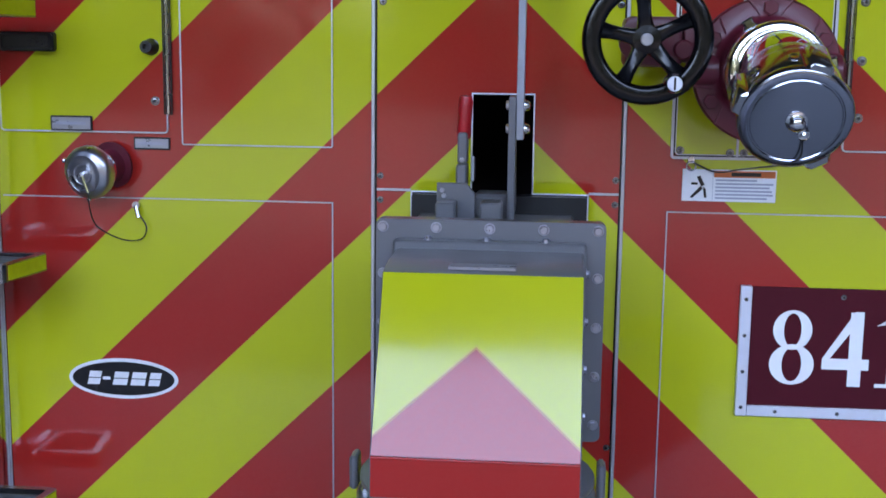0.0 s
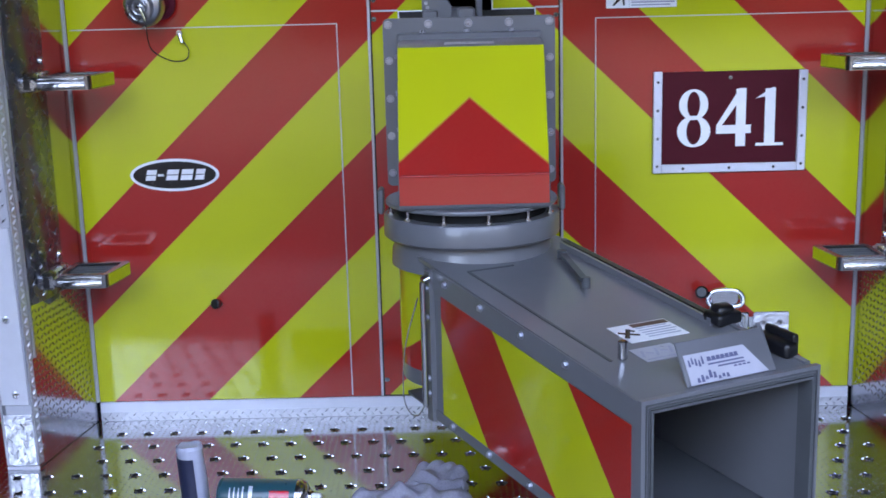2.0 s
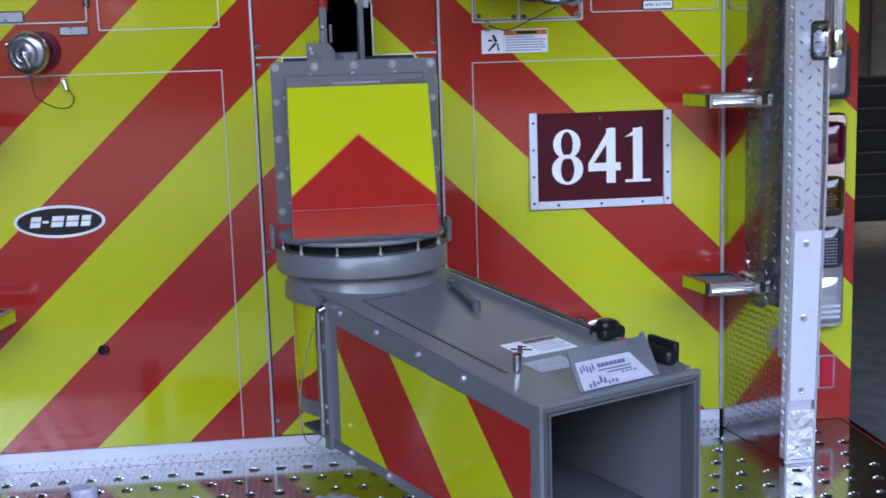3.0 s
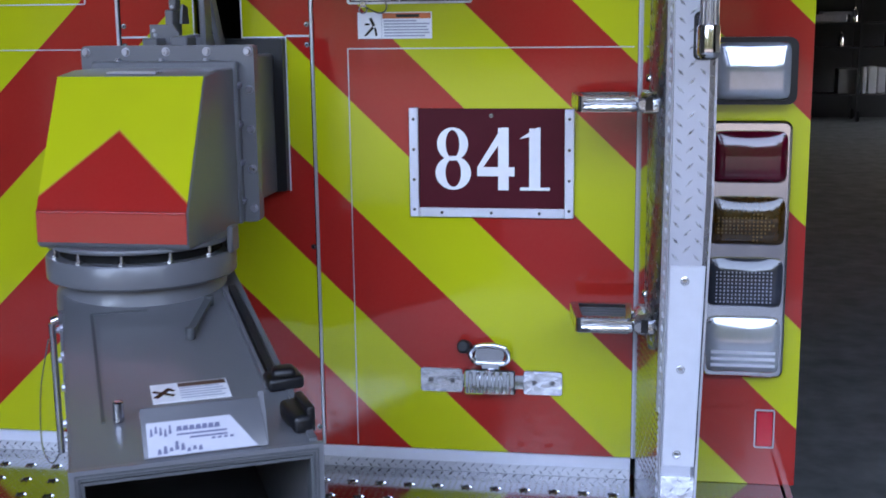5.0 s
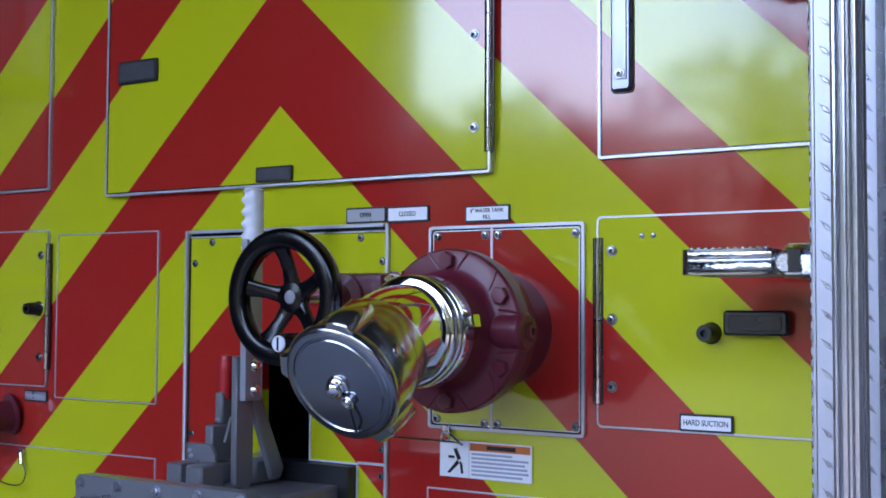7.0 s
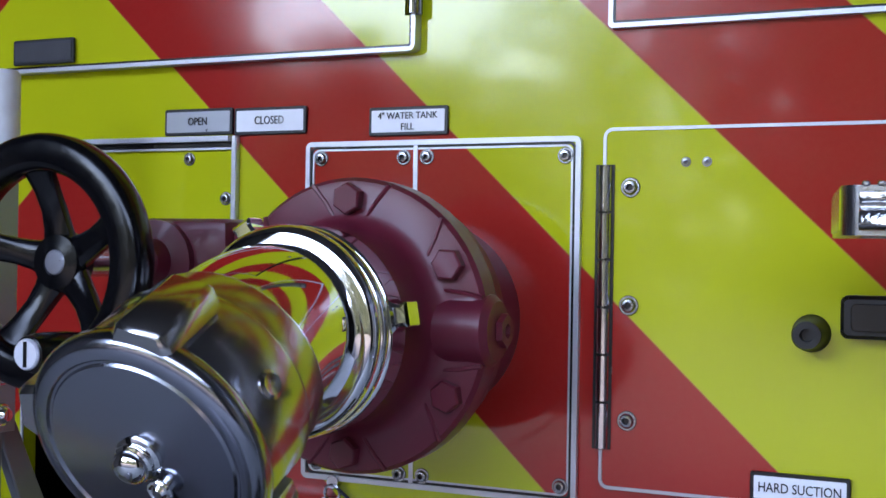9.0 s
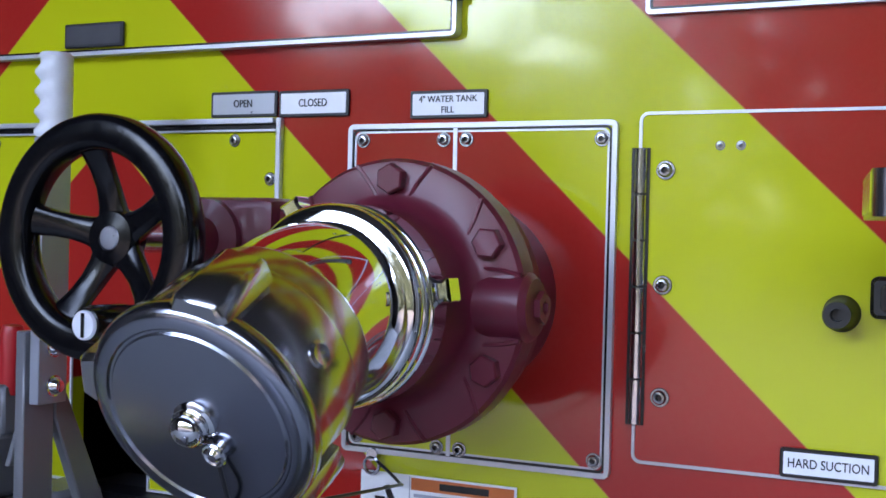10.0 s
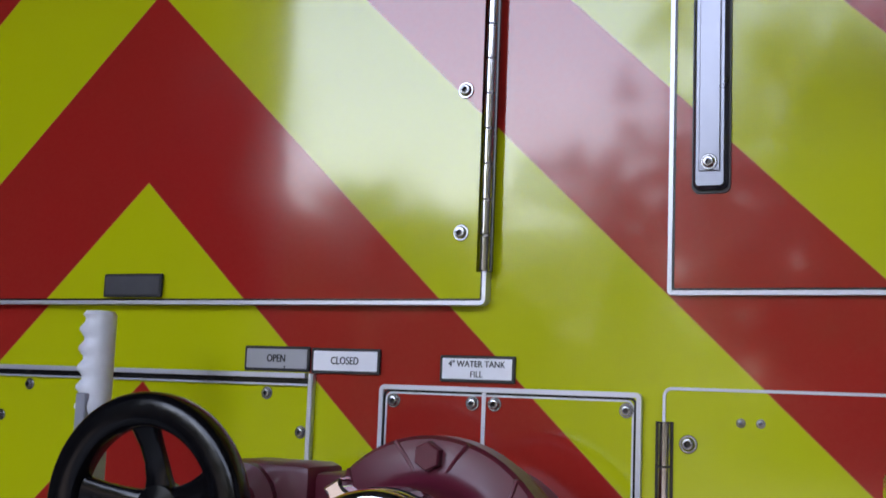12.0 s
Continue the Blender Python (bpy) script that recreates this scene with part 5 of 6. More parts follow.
def build_valve():
    back = (0, -1, 0)
    body = part("valve_body", lathe([(0.085, 0.004), (0.085, 0.07), (0.100, 0.084), (0.1065, 0.095), (0.1075, 0.118), (0.1095, 0.125), (0.1150, 0.129), (0.1155, 0.152), (0.1125, 0.156),
                                     (0.088, 0.157), (0.080, 0.162), (0.0745, 0.172), (0.0730, 0.218), (0.070, 0.220)], (VX, 0, VZ), back, 64), M_MAROON, valve, "maroon cast flange body")
    hexb = mesh_of("flange_bolt", join(lathe([(0.0125, 0), (0.0125, 0.010), (0.011, 0.0115), (0, 0.0115)], (0, 0, 0), back, 6), lathe([(0.0145, -0.004), (0.0145, 0.002), (0, 0.0021)], (0, 0, 0), back, 20)), M_MAROON)
    for k in range(6):
        a = radians(90 + 60 * k)
        x, z = VX + 0.0985 * math.cos(a), VZ + 0.0985 * math.sin(a)
        share("flange_bolt", hexb, valve, Matrix.Translation((x, -0.154, z)) @ Matrix.Rotation(a * 1.7, 4, 'Y'))
        # raised web bending round the bolt
        web = [(0.1145, -0.30), (0.100, -0.235), (0.086, -0.17), (0.0805, -0.07), (0.0805, 0.07), (0.086, 0.17), (0.100, 0.235), (0.1145, 0.30)]
        part("rib", sweep([(VX + q * math.cos(a + b), -0.1562, VZ + q * math.sin(a + b)) for q, b in web], 0.0019, 6), M_MAROON, body)
    for k in (0, 1):
        a = radians(0 + 180 * k)
        x = VX + 0.082 * math.cos(a)
        part("boss", join(rod((VX + 0.070 * math.cos(a), -0.142, VZ), (VX + 0.119 * math.cos(a), -0.142, VZ), 0.0275, seg=28, rounded=0.005), box(*sorted((VX + 0.070 * math.cos(a), VX + 0.112 * math.cos(a))), -0.158, -0.118, VZ - 0.029, VZ + 0.029, 0.008, 2)), M_MAROON, body)
        part("plug", lathe([(0.013, 0.112), (0.013, 0.124), (0.006, 0.124), (0.005, 0.118), (0, 0.118)], (VX, -0.135, VZ), (math.cos(a), 0, 0), 6), M_MAROON, body)
    # chrome swivel ring with lugs
    band = [(0.060, 0.212), (0.0745, 0.212), (0.0765, 0.2135), (0.0768, 0.2340), (0.0758, 0.2352), (0.0738, 0.2358)]
    for mid, half, top, rise in ((0.2405, 0.0042, 0.0742, 0.0022), (0.2525, 0.0068, 0.0722, 0.0042)):
        # rolled beads in front of the plain band
        band += [(top - 0.0018, mid - half - 0.0005)] + [(top + rise * math.sin(math.pi * k / 8), mid - half + half * k / 4) for k in range(9)] + [(top - 0.0018, mid + half + 0.0005)]
    band += [(0.0660, 0.2612), (0.060, 0.2614)]
    ring = part("swivel_ring", lathe(band, (VX, 0, VZ), back, 64), M_CHROME, valve, "chrome swivel ring")
    for deg in (122, 10, 250):
        a = radians(deg)
        u = Vector((math.cos(a), 0, math.sin(a)))
        t = Vector((-math.sin(a), 0, math.cos(a)))
        c = Vector((VX, -0.228, VZ)) + u * 0.081
        part("lug", prism([(-0.0135, -0.006), (0.0135, -0.006), (0.0080, 0.000), (0.0072, 0.005), (0.0100, 0.010), (-0.0100, 0.010), (-0.0072, 0.005), (-0.0080, 0.000)], -0.010, 0.010, lambda p, q, w: c + t * p + u * q + Vector((0, w, 0)), 0.002), M_CHROME, ring)
    # elbow, 30 degrees downwards
    R, n = 0.12, 12
    pts, rad = [], []
    y0 = -0.258
    for k in range(n + 1):
        a = radians(28) * k / n
        pts.append((VX, y0 - R * math.sin(a), VZ - R * (1 - math.cos(a))))
    q = Vector(pts[-1])
    d = Vector((0, -math.cos(radians(28)), -math.sin(radians(28))))
    pts = [(VX, y0 + 0.03, VZ)] + pts + [tuple(q + d * 0.02), tuple(q + d * 0.058)]
    part("elbow", sweep(pts, 0.0635, 48, cap=False), M_CHROME, valve, "polished chrome elbow")
    e = q + d * 0.039
    part("coupling", lathe([(0.0625, -0.036), (0.0685, -0.034), (0.0700, -0.031), (0.0700, -0.008), (0.0735, -0.006), (0.0745, -0.003), (0.0745, 0.046), (0.072, 0.050), (0.066, 0.051)], e, d, 56), M_SKIRT, valve, "polished coupling skirt")
    # cap with rim, dished face, lugs and centre knob
    f = e + d * 0.050
    cap = part("cap", lathe([(0.066, -0.004), (0.0775, -0.001), (0.080, 0.003), (0.080, 0.010), (0.078, 0.014), (0.073, 0.0165), (0.0665, 0.0165), (0.0650, 0.0150), (0.0635, 0.0150), (0.0620, 0.0165), (0.02, 0.0185), (0, 0.0185)], f, d, 64), M_CAP, valve, "dull polished cap")
    side, upv = Vector((1, 0, 0)), Vector((0, -math.sin(radians(28)), math.cos(radians(28))))
    for deg in (164, 74, 300):
        a = radians(deg)
        u = side * math.cos(a) + upv * math.sin(a)
        t = -side * math.sin(a) + upv * math.cos(a)
        c = f + u * 0.0805 + d * 0.006
        part("lug", prism([(-0.022, -0.008), (0.022, -0.008), (0.015, 0.010), (-0.015, 0.010)], -0.052, 0.008, lambda p, q_, w: c + t * p + u * q_ + d * w, 0.004), M_SKIRT, cap)
    for deg in (95, 140, 20):
        a = radians(deg)
        u = side * math.cos(a) + upv * math.sin(a)
        c = e + u * 0.0735 + d * 0.022
        part("stud", lathe([(0.0092, 0), (0.0092, 0.0022), (0.0068, 0.0034), (0.0028, 0.0026), (0, 0.0026)], c, u, 18), M_SKIRT, valve)
    k = f + d * 0.018
    part("knob", lathe([(0.0150, 0), (0.0150, 0.0018), (0.0128, 0.0030), (0.0112, 0.0036), (0.0125, 0.0052), (0.0128, 0.0068), (0.0112, 0.0080)] + [(0.0116 * math.cos(j * math.pi / 12), 0.0090 + 0.0082 * math.sin(j * math.pi / 12)) for j in range(7)], k, d, 28), M_CHROME, cap)
    kk = k - upv * 0.019 + side * 0.012
    part("tether_ring", join(lathe([(0.006, 0), (0.006, 0.006), (0.003, 0.009), (0, 0.009)], kk, d, 16),
                             sweep([kk + d * 0.006 + 0.007 * (math.cos(2 * math.pi * i / 14) * upv + math.sin(2 * math.pi * i / 14) * side) for i in range(15)], 0.0018, 8, cap=False)), M_CHROME, cap)
    # tether from the cap to an eye below the plate
    a = kk - upv * 0.006 + d * 0.004
    pts = [a, a - upv * 0.03 + d * 0.002, f - upv * 0.075 + d * 0.008, f - upv * 0.095 - d * 0.02 + side * 0.01, Vector((0.405, -0.10, 1.600)), Vector((0.375, -0.03, 1.588)), Vector((0.335, -0.006, 1.603))]
    part("tether", sweep(smooth_line(pts, 6), 0.0015, 6), M_BLACK, valve, "dark cable tether")
    part("eye", join(rod((0.335, -0.001, 1.606), (0.335, -0.010, 1.606), 0.006, seg=12), sweep([Vector((0.335, -0.009, 1.596)) + 0.008 * Vector((math.cos(i * 0.5236), 0, math.sin(i * 0.5236))) for i in range(13)], 0.0016, 8, cap=False)), M_STEEL, valve)


build_valve()

wheel = thing("valve_handwheel", (0.232, -0.2, 1.807), "black cast five-spoke handwheel with a crank knob", "handwheel")


def build_handwheel():
    hx, hy, hz = 0.2325, -0.255, 1.8075
    ax = (0, -1, 0)
    def flat(c, n):
        return math.copysign(abs(c) ** n, c)
    part("rim", lathe([(0.0828 + 0.0145 * flat(math.cos(k * math.pi / 12), 0.62), 0.0205 + 0.0135 * flat(math.sin(k * math.pi / 12), 0.62)) for k in range(23, -1, -1)], (hx, hy, hz), ax, 72, closed=True), M_CAST, wheel)
    part("hub", lathe([(0.019, -0.014), (0.0235, -0.008), (0.0235, 0.004), (0.021, 0.008), (0.0105, 0.0095), (0.0095, 0.008)], (hx, hy, hz), ax, 32), M_CAST, wheel)
    part("hub_nut", lathe([(0.0095, 0.002), (0.0095, 0.0085), (0.0085, 0.0095), (0, 0.0098)], (hx, hy, hz), ax, 24), M_BOLT, wheel, "bright hub end")
    for k in range(5):
        a = radians(-47 + 72 * k)
        u, t, c = Vector((math.cos(a), 0, math.sin(a))), Vector((-math.sin(a), 0, math.cos(a))), Vector((hx, hy, hz))
        bm = bmesh.new()
        rings = []
        # along the arm: distance, half width, half depth and how far it leans out to the rim
        for q, w, h, out in ((0.014, 0.0150, 0.0070, 0.0), (0.026, 0.0118, 0.0070, 0.001), (0.040, 0.0105, 0.0066, 0.004), (0.054, 0.0108, 0.0064, 0.0095), (0.066, 0.0125, 0.0068, 0.0155), (0.074, 0.0160, 0.0075, 0.0190), (0.080, 0.0200, 0.0080, 0.0205)):
            rings.append([bm.verts.new(c + u * q + t * w * flat(math.cos(j * math.pi / 7), 0.7) + Vector((0, -out - h * flat(math.sin(j * math.pi / 7), 0.7), 0))) for j in range(14)])
        for p, q in zip(rings, rings[1:]):
            for j in range(14):
                bm.faces.new((p[j], q[j], q[(j + 1) % 14], p[(j + 1) % 14]))
        bmesh.ops.recalc_face_normals(bm, faces=bm.faces[:])
        part("spoke", bm, M_CAST, wheel)
    kx, kz = hx + 0.0375, hz - 0.0635
    part("crank_knob", lathe([(0.009, -0.01), (0.009, 0.012), (0.0125, 0.020), (0.0145, 0.04), (0.0145, 0.068), (0.0125, 0.075), (0.0105, 0.076)], (kx, hy, kz), ax, 24), M_CAST, wheel)
    kn = part("knob_screw", lathe([(0.0112, 0.070), (0.0112, 0.0765), (0.010, 0.078), (0, 0.078)], (kx, hy, kz), ax, 24), M_SATIN, wheel, "slotted screw head")
    part("screw_slot", box(kx - 0.0015, kx + 0.0015, hy - 0.0786, hy - 0.077, kz - 0.009, kz + 0.009), M_INKSHADE, kn)
    part("shaft", rod((hx, hy + 0.01, hz), (hx, -0.115, hz - 0.0), 0.012, seg=20), M_STEEL, wheel)
    part("gearbox", join(box(0.205, 0.300, -0.135, -0.065, 1.765, 1.845, 0.010, 2), box(0.3005, 0.362, -0.128, -0.072, 1.772, 1.838, 0.006, 2), rod((0.300, -0.128, 1.793), (0.300, -0.142, 1.793), 0.016, seg=20, rounded=0.003), lathe([(0.036, 0), (0.036, 0.012), (0.02, 0.016), (0.017, 0.03), (0, 0.03)], (hx, -0.13, hz), ax, 24)), M_MAROON, wheel, "maroon cast gear case")


build_handwheel()


# ---- discharge cap on the left ----
disc = thing("hose_discharge", (-0.68, 0, 1.57), "small maroon discharge with a capped chrome outlet", "discharge")


def build_discharge():
    c, d = Vector((-0.696, 0, 1.576)), Vector((-0.27, -1, -0.12)).normalized()
    part("stem", lathe([(0.042, 0.0), (0.042, 0.004), (0.030, 0.006), (0.027, 0.04), (0.031, 0.043)], c, d, 32), M_MAROON, disc)
    part("collar", lathe([(0.031, 0.040), (0.0365, 0.041), (0.0365, 0.056), (0.034, 0.058)], c, d, 40), M_CHROME, disc)
    cap = part("cap", lathe([(0.034, 0.054), (0.0430, 0.055), (0.0455, 0.058), (0.0470, 0.062), (0.0470, 0.074), (0.0450, 0.0795), (0.0400, 0.0840), (0.0330, 0.0868), (0.0315, 0.0860), (0.0240, 0.0872), (0.0190, 0.0890), (0.0175, 0.0880), (0.0150, 0.0880), (0.0140, 0.0905), (0, 0.0905)], c, d, 56), M_BRUSHED, disc, "round brushed cap with a raised centre")
    k = c + d * 0.0905
    for a in (0.6, 2.7, 4.7):
        e = Vector((math.cos(a), 0, math.sin(a)))
        part("cap_lug", lathe([(0.005, 0), (0.005, 0.003), (0, 0.0035)], c + d * 0.072 + e * 0.0465, e, 10), M_CHROME, cap)
    part("knob", join(lathe([(0.006, 0), (0.006, 0.003), (0.0045, 0.010), (0, 0.011)], k, d, 14), rod(k + Vector((0.002, -0.006, 0)), k + Vector((0.014, -0.008, -0.030)), 0.0028, seg=8)), M_CHROME, cap)
    e = k + Vector((0.013, -0.008, -0.030))
    pts = [e, e + Vector((0.002, 0.0, -0.03)), Vector((-0.705, -0.06, 1.470)), Vector((-0.672, -0.03, 1.444)), Vector((-0.640, -0.02, 1.444)), Vector((-0.632, -0.015, 1.465)), Vector((-0.645, -0.014, 1.488))]
    part("tether", sweep(smooth_line(pts, 7), 0.0013, 6), M_BLACK, disc, "thin dark cable")
    part("eye", join(rod((-0.652, -0.003, 1.504), (-0.652, -0.012, 1.504), 0.007, seg=12), rod((-0.652, -0.010, 1.503), (-0.646, -0.014, 1.482), 0.0045, seg=10)), M_STEEL, disc)


build_discharge()


# ---- hitch bracket on the lower right door ----
hitch = thing("chrome_bracket", (0.597, -0.01, 0.80), "chrome clamp bracket on the lower door", "bracket")


def build_hitch():
    z0, z1 = 0.758, 0.813
    part("end_plate", prism(rounded(0.446, 0.541, z0, z1, 0.006), -0.003, -0.010, xz, 0.0015), M_HAMMERED, hitch, "battered bright end plate")
    part("end_plate", prism(rounded(0.676, 0.762, z0, z1, 0.006), -0.003, -0.010, xz, 0.0015), M_HAMMERED, hitch)
    block = part("clamp_block", join(prism(rounded(0.548, 0.660, z0 + 0.004, z1 + 0.006, 0.006), -0.003, -0.034, xz, 0.003), box(0.541, 0.676, -0.008, -0.003, z0 + 0.012, z1 - 0.012),
                                     box(0.584, 0.626, -0.030, -0.006, z1 + 0.006, z1 + 0.022, 0.003)), M_CHROME, hitch)
    for k in range(6):
        part("clamp_rib", box(0.558 + k * 0.0165, 0.567 + k * 0.0165, -0.041, -0.0345, z0 + 0.010, z1, 0.002), M_CHROME, block)
    loop = smooth_line([(0.572, -0.024, z1 + 0.020), (0.561, -0.026, z1 + 0.038), (0.572, -0.028, z1 + 0.056), (0.603, -0.029, z1 + 0.061), (0.634, -0.028, z1 + 0.056), (0.645, -0.026, z1 + 0.038), (0.634, -0.024, z1 + 0.020), (0.572, -0.024, z1 + 0.020)], 5)
    part("latch_loop", sweep(loop, 0.0065, 10), M_CHROME, block, "chrome wire loop")
    part("loop_plate", prism(rounded(0.570, 0.636, z1 + 0.024, z1 + 0.054, 0.012), -0.020, -0.026, xz, 0.002), M_STEEL, block)
    for x in (0.470, 0.518, 0.700, 0.740):
        screw(x, 0.786, -0.010, hitch, 0.8)
    part("rubber_stop", rod((0.553, -0.004, 0.862), (0.545, -0.036, 0.872), 0.013, 0.015, seg=16, rounded=0.004), M_BLACK, hitch)


build_hitch()
solid("door_stop_knob", rod((-0.604, -0.002, 0.863), (-0.612, -0.022, 0.867), 0.010, 0.012, seg=16, rounded=0.003), M_BLACK, "small black rubber stop on the lower door", "door stop")


# ---- signs and labels ----
def tag_plate(x0, x1, z0, z1, label, lines, face=M_WHITE, ink=M_INKSHADE, y=-0.0005, size=0.010, squeeze=0.8):
    t = thing("label_plate", ((x0 + x1) / 2, y, (z0 + z1) / 2), label, "label", "label plates")
    part("surround", prism(rounded(x0, x1, z0, z1, 0.002), y, y - 0.003, xz, 0.0006), M_BLACK, t)
    part("face", prism(rounded(x0 + 0.003, x1 - 0.003, z0 + 0.003, z1 - 0.003, 0.001), y - 0.003, y - 0.0036, xz), face, t)
    for body, dz in lines:
        words(body, size, (x0 + x1) / 2, (z0 + z1) / 2 + dz, y - 0.0041, ink, "lettering", t, squeeze)
    return t


tag_plate(0.1355, 0.2155, 1.930, 1.956, "silver label plate reading OPEN", [("OPEN", 0)], M_SILVER, M_INKSHADE, size=0.0110)
tag_plate(0.2175, 0.2975, 1.929, 1.955, "white label plate reading CLOSED", [("CLOSED", 0)], size=0.0110)
tag_plate(0.3640, 0.4430, 1.9245, 1.9505, "white label plate reading 4\" WATER TANK FILL", [('4" WATER TANK', 0.0045), ("FILL", -0.0055)], size=0.0086, squeeze=0.92)
tag_plate(0.7125, 0.7885, 1.6265, 1.6505, "white label plate reading HARD SUCTION", [("HARD SUCTION", 0)], y=-0.0062, size=0.0108, squeeze=0.8)
# silver plate, its face coloured dark for what it reflects
tag_plate(-0.049, 0.031, 2.0065, 2.0325, "silver label plate on the upper door, dark reflection put into its face", [], M_DARKLABEL, y=-0.0142)
t = tag_plate(-0.806, -0.729, 1.6365, 1.6635, "grey label plate with blurred print on the side door", [], M_SILVER, y=-0.0062)
part("print", box(-0.796, -0.740, -0.0103, -0.0099, 1.6475, 1.6530), M_GREYINK, t)
t = tag_plate(-0.655, -0.588, 1.6045, 1.627, "small pale label plate with blurred print", [], M_SILVER)
part("print", join(box(-0.648, -0.595, -0.0046, -0.0042, 1.6135, 1.618)), M_GREYINK, t)


def build_warning():
    w = thing("warning_label", (0.40, 0, 1.563), "white warning label with an orange header", "label")
    part("sheet", box(0.3215, 0.4815, -0.0045, -0.0028, 1.5345, 1.590), M_WHITE, w)
    part("header_band", box(0.3755, 0.4795, -0.0050, -0.0046, 1.5765, 1.588), M_ORANGE, w)
    part("header_print", box(0.405, 0.455, -0.0053, -0.0051, 1.579, 1.5855), M_INKSHADE, w)
    part("print", join(*[box(0.3785, 0.3785 + L_, -0.0050, -0.0046, 1.5700 - k * 0.0062, 1.5732 - k * 0.0062) for k, L_ in enumerate((0.070, 0.098, 0.092, 0.096, 0.098, 0.088))]), M_GREYINK, w)
    part("hazard_mark", join(prism([(0.346, 1.577), (0.352, 1.579), (0.360, 1.563), (0.354, 1.560)], -0.0050, -0.0046, xz), prism([(0.335, 1.541), (0.340, 1.540), (0.357, 1.556), (0.353, 1.561)], -0.0052, -0.0048, xz),
                             prism([(0.357, 1.560), (0.362, 1.556), (0.364, 1.541), (0.360, 1.540)], -0.0051, -0.0047, xz), box(0.337, 0.348, -0.0049, -0.0046, 1.563, 1.567)), M_INKSHADE, w, "black hazard mark")
    part("divider", box(0.3735, 0.3742, -0.0050, -0.0046, 1.536, 1.589), M_GREYINK, w)


build_warning()


def ellipse(cx, cz, a, b, n=40):
    return [(cx + a * math.cos(2 * math.pi * k / n), cz + b * math.sin(2 * math.pi * k / n)) for k in range(n)]


def build_badge():
    b = thing("maker_badge", (-0.688, -0.003, 1.177), "oval black badge with a white rim", "badge")
    part("white_rim", prism(ellipse(-0.688, 1.177, 0.1045, 0.0385), -0.0028, -0.0040, xz), M_WHITE, b)
    part("dark_field", prism(ellipse(-0.688, 1.177, 0.0975, 0.0320), -0.0041, -0.0046, xz), M_INKSHADE, b)
    bars = []
    x = -0.757
    for w_, kind in ((0.026, 0), (0.014, 1), (0.030, 0), (0.030, 0), (0.024, 0)):
        if kind:
            bars.append(box(x, x + w_, -0.0052, -0.0047, 1.1745, 1.180))
        else:
            bars.append(prism([(x, 1.165), (x + w_ - 0.003, 1.165), (x + w_, 1.1765), (x + 0.003, 1.1765)], -0.0052, -0.0047, xz))
            bars.append(prism([(x + 0.003, 1.1785), (x + w_, 1.1785), (x + w_ + 0.003, 1.190), (x + 0.006, 1.190)], -0.0052, -0.0047, xz))
        x += w_ + 0.004
    for bar in bars:
        part("emblem_bar", bar, M_WHITE, b)


build_badge()


def build_number():
    g = thing("number_sign", (0.606, 0, 1.27), "burgundy unit number sign in an aluminium frame", "number sign")
    y = -0.0035
    part("sign_plate", box(0.436, 0.777, y - 0.004, y, 1.160, 1.387, 0.0008), M_BURGUNDY, g)
    fr = part("sign_frame", join(box(0.430, 0.450, y - 0.011, y, 1.154, 1.389, 0.0015), box(0.763, 0.783, y - 0.011, y, 1.154, 1.386, 0.0015), box(0.450, 0.763, y - 0.0105, y - 0.0041, 1.154, 1.174, 0.0015)), M_SATIN, g, "aluminium channel frame")
    for z in (1.17, 1.235, 1.30, 1.365):
        screw(0.440, z, y - 0.011, fr, 0.42)
        screw(0.773, z, y - 0.011, fr, 0.42)
    for x in (0.50, 0.607, 0.71):
        screw(x, 1.164, y - 0.0105, fr, 0.42)
    screw(0.607, 1.372, y - 0.004, g, 0.6)
    f = y - 0.0041

    def ring2(cx, cz, a, b, ia, ib, off, tilt=0.0):
        n = 36
        def el(p, q):
            return [(cx + p * math.cos(2 * math.pi * k / n) + tilt * q * math.sin(2 * math.pi * k / n), cz + q * math.sin(2 * math.pi * k / n)) for k in range(n)]
        return ring_plate(el(a, b), el(ia, ib), f, f - 0.0008 - off, xz)
    H, z0 = 0.134, 1.213
    # 8
    part("numeral", join(ring2(0.5245, z0 + 0.0365, 0.0385, 0.0365, 0.0170, 0.0305, 0.0), ring2(0.5235, z0 + 0.0985, 0.0335, 0.0355, 0.0150, 0.0300, 0.0002)), M_WHITE, g, "white serif figure 8")
    # 4
    part("numeral", join(box(0.6215, 0.6440, f - 0.0008, f, z0, z0 + H - 0.001), box(0.5765, 0.6565, f - 0.0010, f, z0 + 0.030, z0 + 0.0495),
                         prism([(0.5765, z0 + 0.0490), (0.5890, z0 + 0.0490), (0.6400, z0 + H - 0.012), (0.6440, z0 + H), (0.6290, z0 + H)], f, f - 0.0012, xz)), M_WHITE, g, "white serif figure 4")
    # 1
    part("numeral", join(box(0.6880, 0.7115, f - 0.0008, f, z0 + 0.004, z0 + H - 0.002), box(0.6685, 0.7320, f - 0.0010, f, z0, z0 + 0.0065),
                         prism([(0.6665, z0 + 0.110), (0.6880, z0 + 0.114), (0.6900, z0 + 0.112), (0.7115, z0 + H), (0.7040, z0 + H)], f, f - 0.0012, xz)), M_WHITE, g, "white serif figure 1")


build_number()


